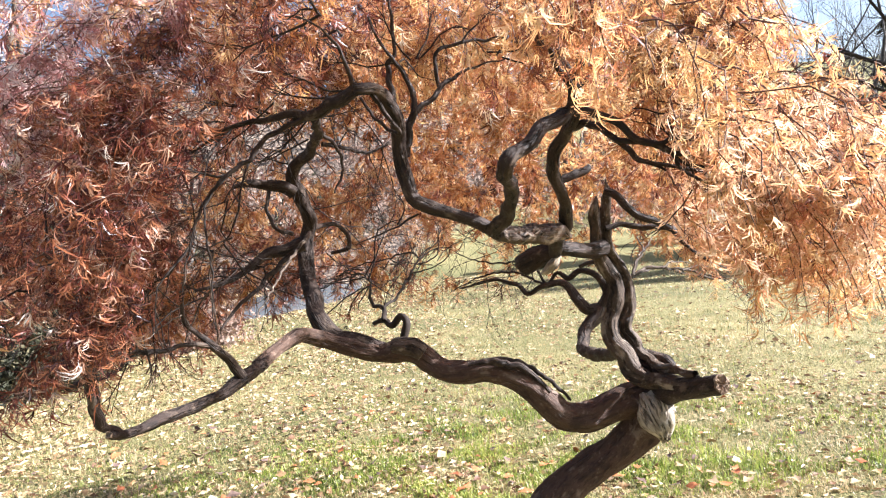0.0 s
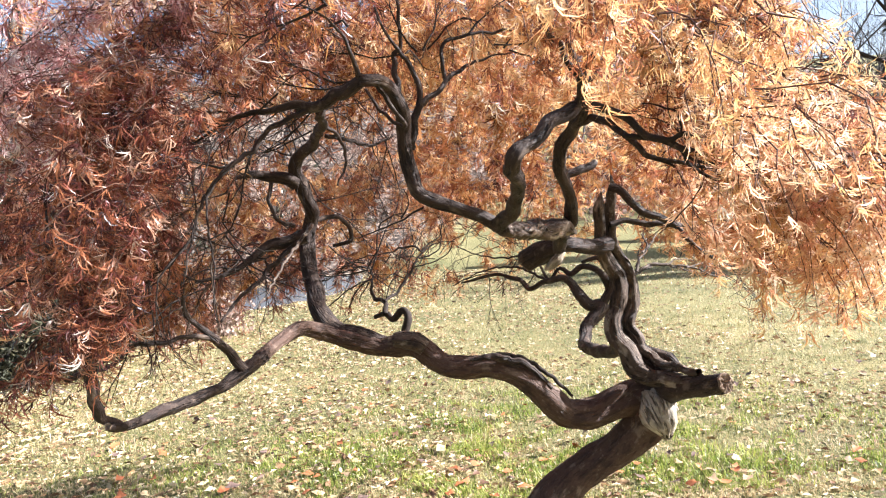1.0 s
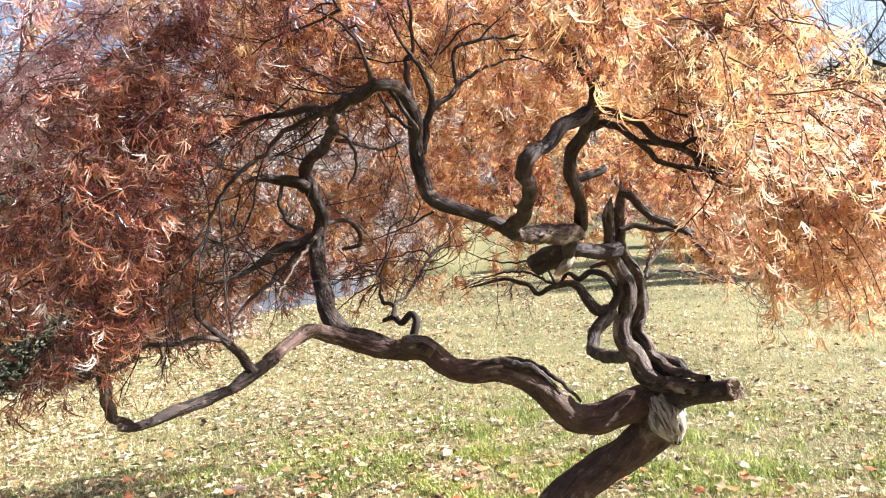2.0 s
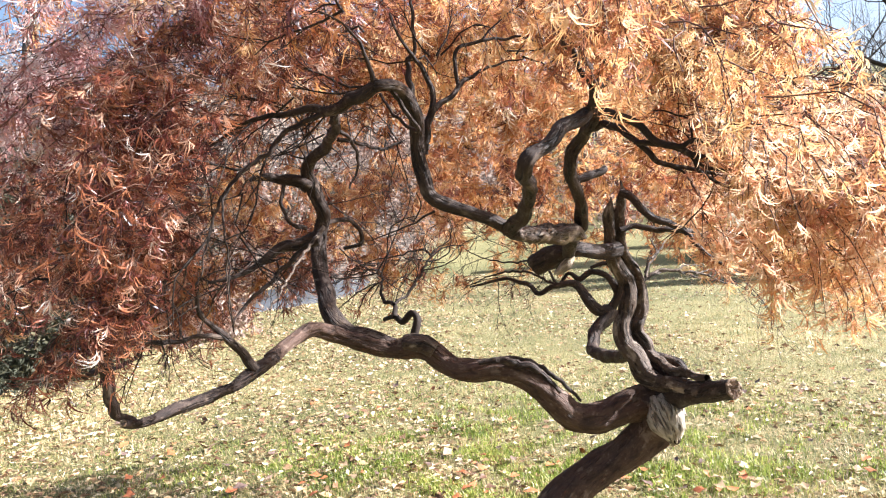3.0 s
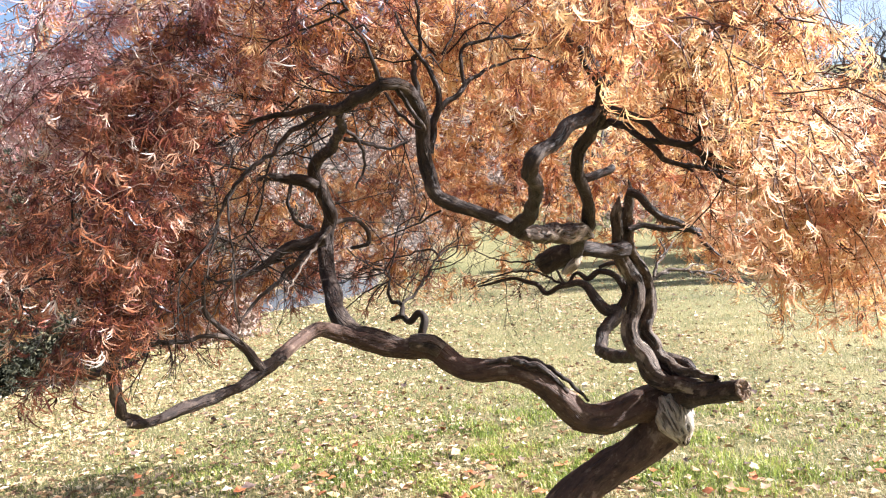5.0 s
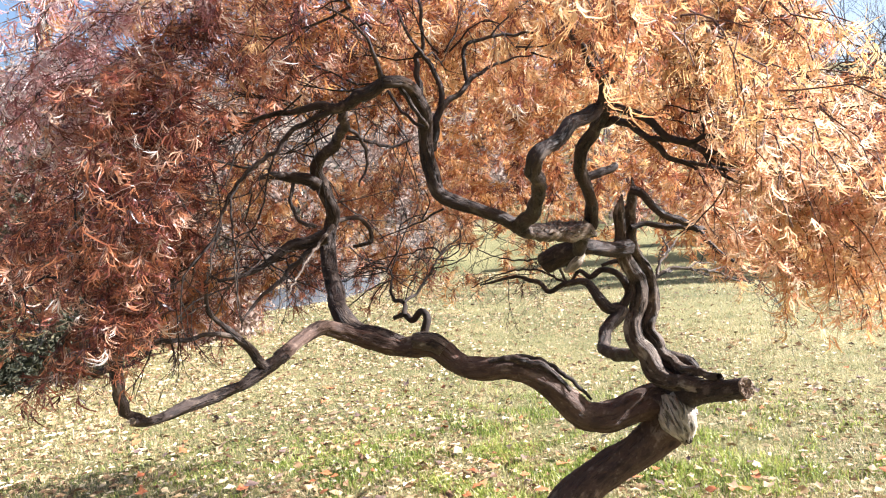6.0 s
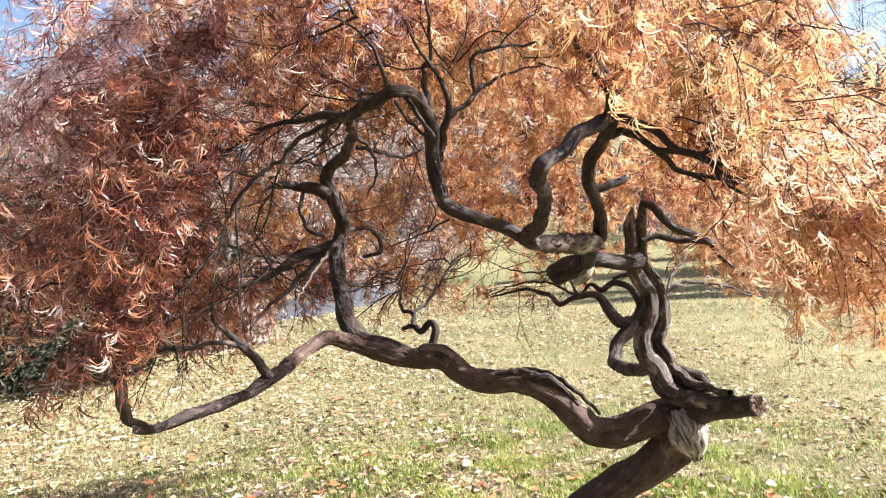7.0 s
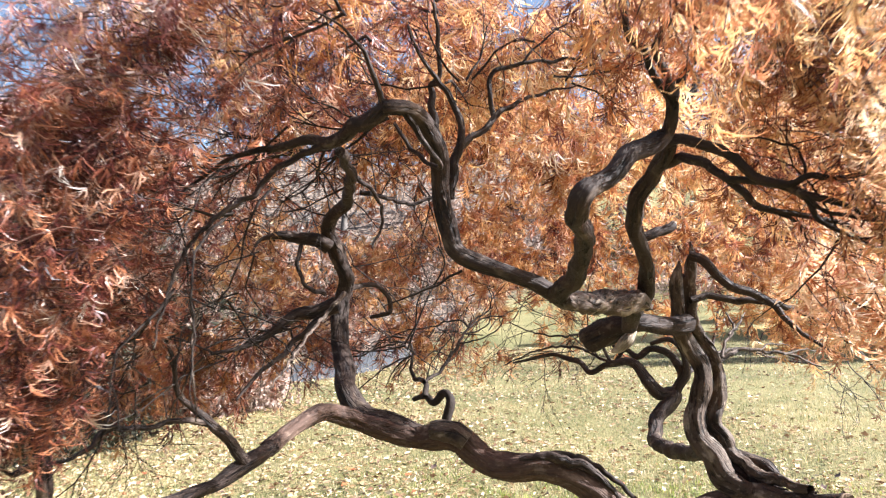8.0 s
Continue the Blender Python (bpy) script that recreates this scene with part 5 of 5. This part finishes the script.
# ---- woods: bare trees ----
def bare_tree(seed, height, spread, twigs, stem=0.3, girth=0.019):
    """Trunk and forking limbs with fine twigs."""
    r = np.random.default_rng(seed)
    stems, limbs = [], []

    def grow(p, d, length, rad, depth):
        pts = [p]
        for _ in range(4):
            d = d + r.normal(0, 0.13, 3) + (0, 0, 0.04)
            d = d / np.linalg.norm(d)
            pts.append(pts[-1] + d * length / 4)
        end = rad * (0.62 if depth else 0.55)
        (stems if depth == 0 else limbs).append((np.column_stack([np.array(pts), np.linspace(rad, end, 5)]), 7 if depth == 0 else 4 if depth < 3 else 3))
        if depth < twigs:
            for k in range(3 if depth < 4 else 2):
                s = r.uniform(0.45, 1.0) if k else 1.0
                i = min(4, int(round(s * 4)))
                nd = d + r.normal(0, spread, 3)
                grow(pts[i], nd / np.linalg.norm(nd), length * r.uniform(0.6, 0.82), end * r.uniform(0.55, 0.8), depth + 1)

    grow(np.zeros(3), np.array((0, 0, 1.0)), height * stem, height * girth, 0)
    res = []
    for group in (stems, limbs):
        vs, fs, b = [], [], 0
        for line, sides in group:
            v, q = tube_arrays(line, sides)
            vs.append(v)
            fs.append(q + b)
            b += len(v)
        res.append((np.concatenate(vs), np.concatenate(fs)))
    return res


templates = []
for k, (h, s, b, g) in enumerate(((13, 0.5, 0.3, 0.019), (16, 0.42, 0.3, 0.019), (11, 0.6, 0.3, 0.019), (14, 0.55, 0.3, 0.019), (16, 0.4, 0.58, 0.015))):
    stem, limb = bare_tree(20 + k, h, s, 5, b, g)
    t = thing("bare_tree", (0, 0, 0), "tall leafless grey-brown tree in the woods behind the lawn", "tree", "bare trees")
    link_mesh("trunk", *stem, GREY_BARK, t, smooth=True)
    link_mesh("crown", *limb, GREY_BARK, t)
    templates.append(t)
spots = [(13.5, 24, 0.9, 180), (-20, 30, 0.8, -80), (17, 30, 1.0, 320), (9, 44, 1.0, 0), (-12.15, 21.5, 1.0, -204)]
for t, (x, y, s, turn) in zip(templates, spots):
    t.matrix_basis = pose(x, y, float(ground_z(np.array(x), np.array(y))) - 0.1, 0, 0, turn) @ Matrix.Scale(s, 4)
for k, (x, y) in enumerate(((11.2, 18.6), (12.8, 20.4), (19, 20), (17, 24.5), (22, 28), (14.5, 33), (25, 22), (19, 36), (12, 39), (-14, 27), (-17.5, 25), (-11, 30), (-22, 26), (-16, 33), (-19.5, 31))):
    copy_thing(templates[k % 4], pose(x, y, float(ground_z(np.array(x), np.array(y))) - 0.1, 0, 0, 50 * k))
for k in range(56):
    x = -48 + 96 * ((k * 0.618) % 1.0)
    y = 34 + 34 * ((k * 0.381 + 0.13) % 1.0)
    if x < -10:
        y -= 12
    copy_thing(templates[k % 4], pose(x, y, float(ground_z(np.array(x), np.array(y))) - 0.1, 0, 0, k * 67)).scale = (0.8 + 0.4 * ((k * 0.27) % 1),) * 3


# a tree beside the lawn, whose bare boughs reach over it
side_tree = thing("bare_tree", (13.2, 16.6, float(ground_z(np.array(13.2), np.array(16.6))) - 0.1), "leafless tree with long dark boughs over the lawn", "tree", "bare trees")
foot = np.array(side_tree.matrix_basis.translation)
line = smooth_line([(0, 0, 0, 0.17), (0.06, 0.05, 1.6, 0.13), (0, 0, 3.96, 0.11), (0.1, 0, 6.2, 0.06), (0.05, 0.1, 8.5, 0.015)], 0.25)
link_mesh("trunk", *tube_arrays(line, 9, 0.06), TWIG, side_tree, smooth=True)
twig_v, twig_f, twig_n = [], [], [0]
for bough in ([
    (13.200, 16.600, 3.960, 0.0900), (11.055, 16.600, 4.460, 0.0717), (10.547, 16.600, 4.684, 0.0654), (10.140, 16.600, 4.838, 0.0591),
    (9.848, 16.600, 4.960, 0.0528), (9.528, 16.600, 5.044, 0.0465), (9.267, 16.600, 4.982, 0.0402), (9.053, 16.600, 4.787, 0.0339)
], [
    (10.039, 16.600, 4.883, 0.0391), (9.633, 16.600, 5.089, 0.0333), (9.302, 16.600, 5.213, 0.0274), (8.971, 16.600, 5.349, 0.0215),
    (8.643, 16.600, 5.551, 0.0157)
], [
    (13.200, 16.600, 3.460, 0.0700), (10.781, 16.600, 3.996, 0.0522), (10.018, 16.600, 4.327, 0.0437), (9.570, 16.600, 4.444, 0.0353),
    (9.126, 16.600, 4.666, 0.0268), (8.808, 16.600, 4.815, 0.0183)
], [
    (13.200, 16.600, 4.760, 0.0800), (11.088, 16.600, 5.428, 0.0520), (10.464, 16.600, 5.982, 0.0434), (9.979, 16.600, 6.785, 0.0346),
    (9.760, 16.600, 7.826, 0.0259)
]):
    line = smooth_line(bough, 0.1)
    link_mesh("bough", *tube_arrays(line - np.array((*foot, 0)), 7, 0.08), TWIG, side_tree, smooth=True)
    for p in line[4::5]:
        d = rng.normal(0, 0.6, 3) + (-0.35, 0, 0.55)
        branchlet(p[:3] - foot, d / np.linalg.norm(d), rng.uniform(0.7, 1.2), min(0.018, p[3] * 0.5), 2)
link_mesh("crown", np.concatenate(twig_v), np.concatenate(twig_f), TWIG, side_tree)


# ---- evergreen and dry shrubs at the lawn's edge ----
def shrub(at, radii, n, mat, leaf_size, label, seed, shapes=DEAD):
    r = np.random.default_rng(seed)
    ob = thing("shrub", at, label, "shrub", "shrubs")
    d = r.normal(size=(n, 3))
    d /= np.linalg.norm(d, axis=1)[:, None]
    lump = 1 + 0.22 * np.sin(d[:, 0] * 7 + seed) * np.sin(d[:, 2] * 6 + 1) + 0.12 * np.sin(d[:, 1] * 13)
    p = d * (np.array(radii) * (0.55 + 0.45 * r.random((n, 1))) * lump[:, None])
    p[:, 2] = np.abs(p[:, 2] + radii[2] * 0.45)
    a = r.normal(size=(n, 3)) + d
    v, f = scatter(shapes, p, turned(a, r.normal(size=(n, 3))), leaf_size * (0.6 + 0.8 * r.random(n)), r.integers(0, len(shapes), n))
    tagged(link_mesh("foliage", v, f, mat, ob), kind="stuff")
    for k in range(7):
        a = k / 7 * math.tau
        tip = np.array((math.cos(a) * radii[0] * 0.6, math.sin(a) * radii[1] * 0.6, radii[2] * 1.1))
        line = smooth_line([(0, 0, -0.05, 0.03), (*(tip * (0.25, 0.25, 0.4)), 0.022), (*(tip * (0.6, 0.6, 0.8)), 0.014), (*tip, 0.006)], 0.15)
        link_mesh("stem", *tube_arrays(line, 5), GREY_BARK, ob)
    return ob


shrub((-5.7, 9.0, 0), (1.7, 1.4, 2.1), 24000, EVERGREEN, 2.2, "dark evergreen shrub at the edge of the lawn", 1, SCRAPS)
shrub((-9.2, 11, 0), (2.2, 1.6, 1.9), 18000, EVERGREEN, 2.6, "large dark evergreen shrub at the edge of the lawn", 2, SCRAPS)
shrub((-4.6, 11.6, 0), (1.3, 1.0, 0.8), 6000, DRY, 1.3, "low brown shrub with dry leaves by the path", 3)
for k in range(64):
    x = -34 + 72 * ((k * 0.618 + 0.2) % 1.0)
    y = 31 + 24 * ((k * 0.427) % 1.0) + 0.3 * min(x, 8)
    s = 0.8 + 0.8 * ((k * 0.29) % 1.0)
    z = float(ground_z(np.array(x), np.array(y)))
    green = k % 5 == 0
    shrub((x, y, z), (2.4 * s, 2.0 * s, 2.1 * s), 1900, EVERGREEN if green else DRY, 6.5, "dark evergreen bush at the edge of the woods" if green else "dry brown thicket at the edge of the woods", 10 + k, SCRAPS)


for k, (x, y, w, h) in enumerate(((-17.5, 30, 3.4, 7.6), (-21.5, 28.5, 3.0, 8.4), (-14, 33, 3.2, 7.2), (-25, 31, 3.6, 8.6), (-19.5, 34.5, 3.6, 9.2))):
    shrub((x, y, float(ground_z(np.array(x), np.array(y)))), (w, w, h), 7600, DRY, 5.0, "tall tree with thin pale dry leaves on the wooded slope", 90 + k, SCRAPS)


# ---- tall evergreens added out of view beside the lawn, to shade its far end ----
def conifer(at, height, seed):
    r = np.random.default_rng(seed)
    ob = thing("evergreen_tree", at, "tall evergreen tree added out of view to shade the far lawn", "tree", "evergreen trees")
    line = smooth_line([(0, 0, -0.1, 0.2), (0.05, 0, height * 0.5, 0.12), (0, 0, height, 0.02)], 0.6)
    link_mesh("trunk", *tube_arrays(line, 8), GREY_BARK, ob, smooth=True)
    n = 12000
    h = 0.08 + 0.92 * r.random(n)
    a = r.random(n) * math.tau
    tier = 0.75 + 0.25 * np.sin(h * 46)
    d = (1 - h) ** 0.75 * height * 0.24 * np.sqrt(r.random(n)) * tier + 0.05
    p = np.column_stack([d * np.cos(a), d * np.sin(a), h * height - 0.25 * d])
    out = np.column_stack([np.cos(a), np.sin(a), -0.35 + 0 * a]) + r.normal(0, 0.3, (n, 3))
    v, f = scatter(SCRAPS, p, turned(out, r.normal(0, 0.4, (n, 3)) + (0, 0, 1)), 7.0 * (0.6 + 0.8 * r.random(n)), r.integers(0, 8, n))
    tagged(link_mesh("foliage", v, f, EVERGREEN, ob), kind="stuff")


for k, (x, y, h) in enumerate(((14.5, 17.3, 8.5), (14.2, 19.5, 9), (17, 24.9, 11), (23, 27.8, 12), (22, 32.8, 10))):
    conifer((x, y, float(ground_z(np.array(x), np.array(y)))), h, 70 + k)
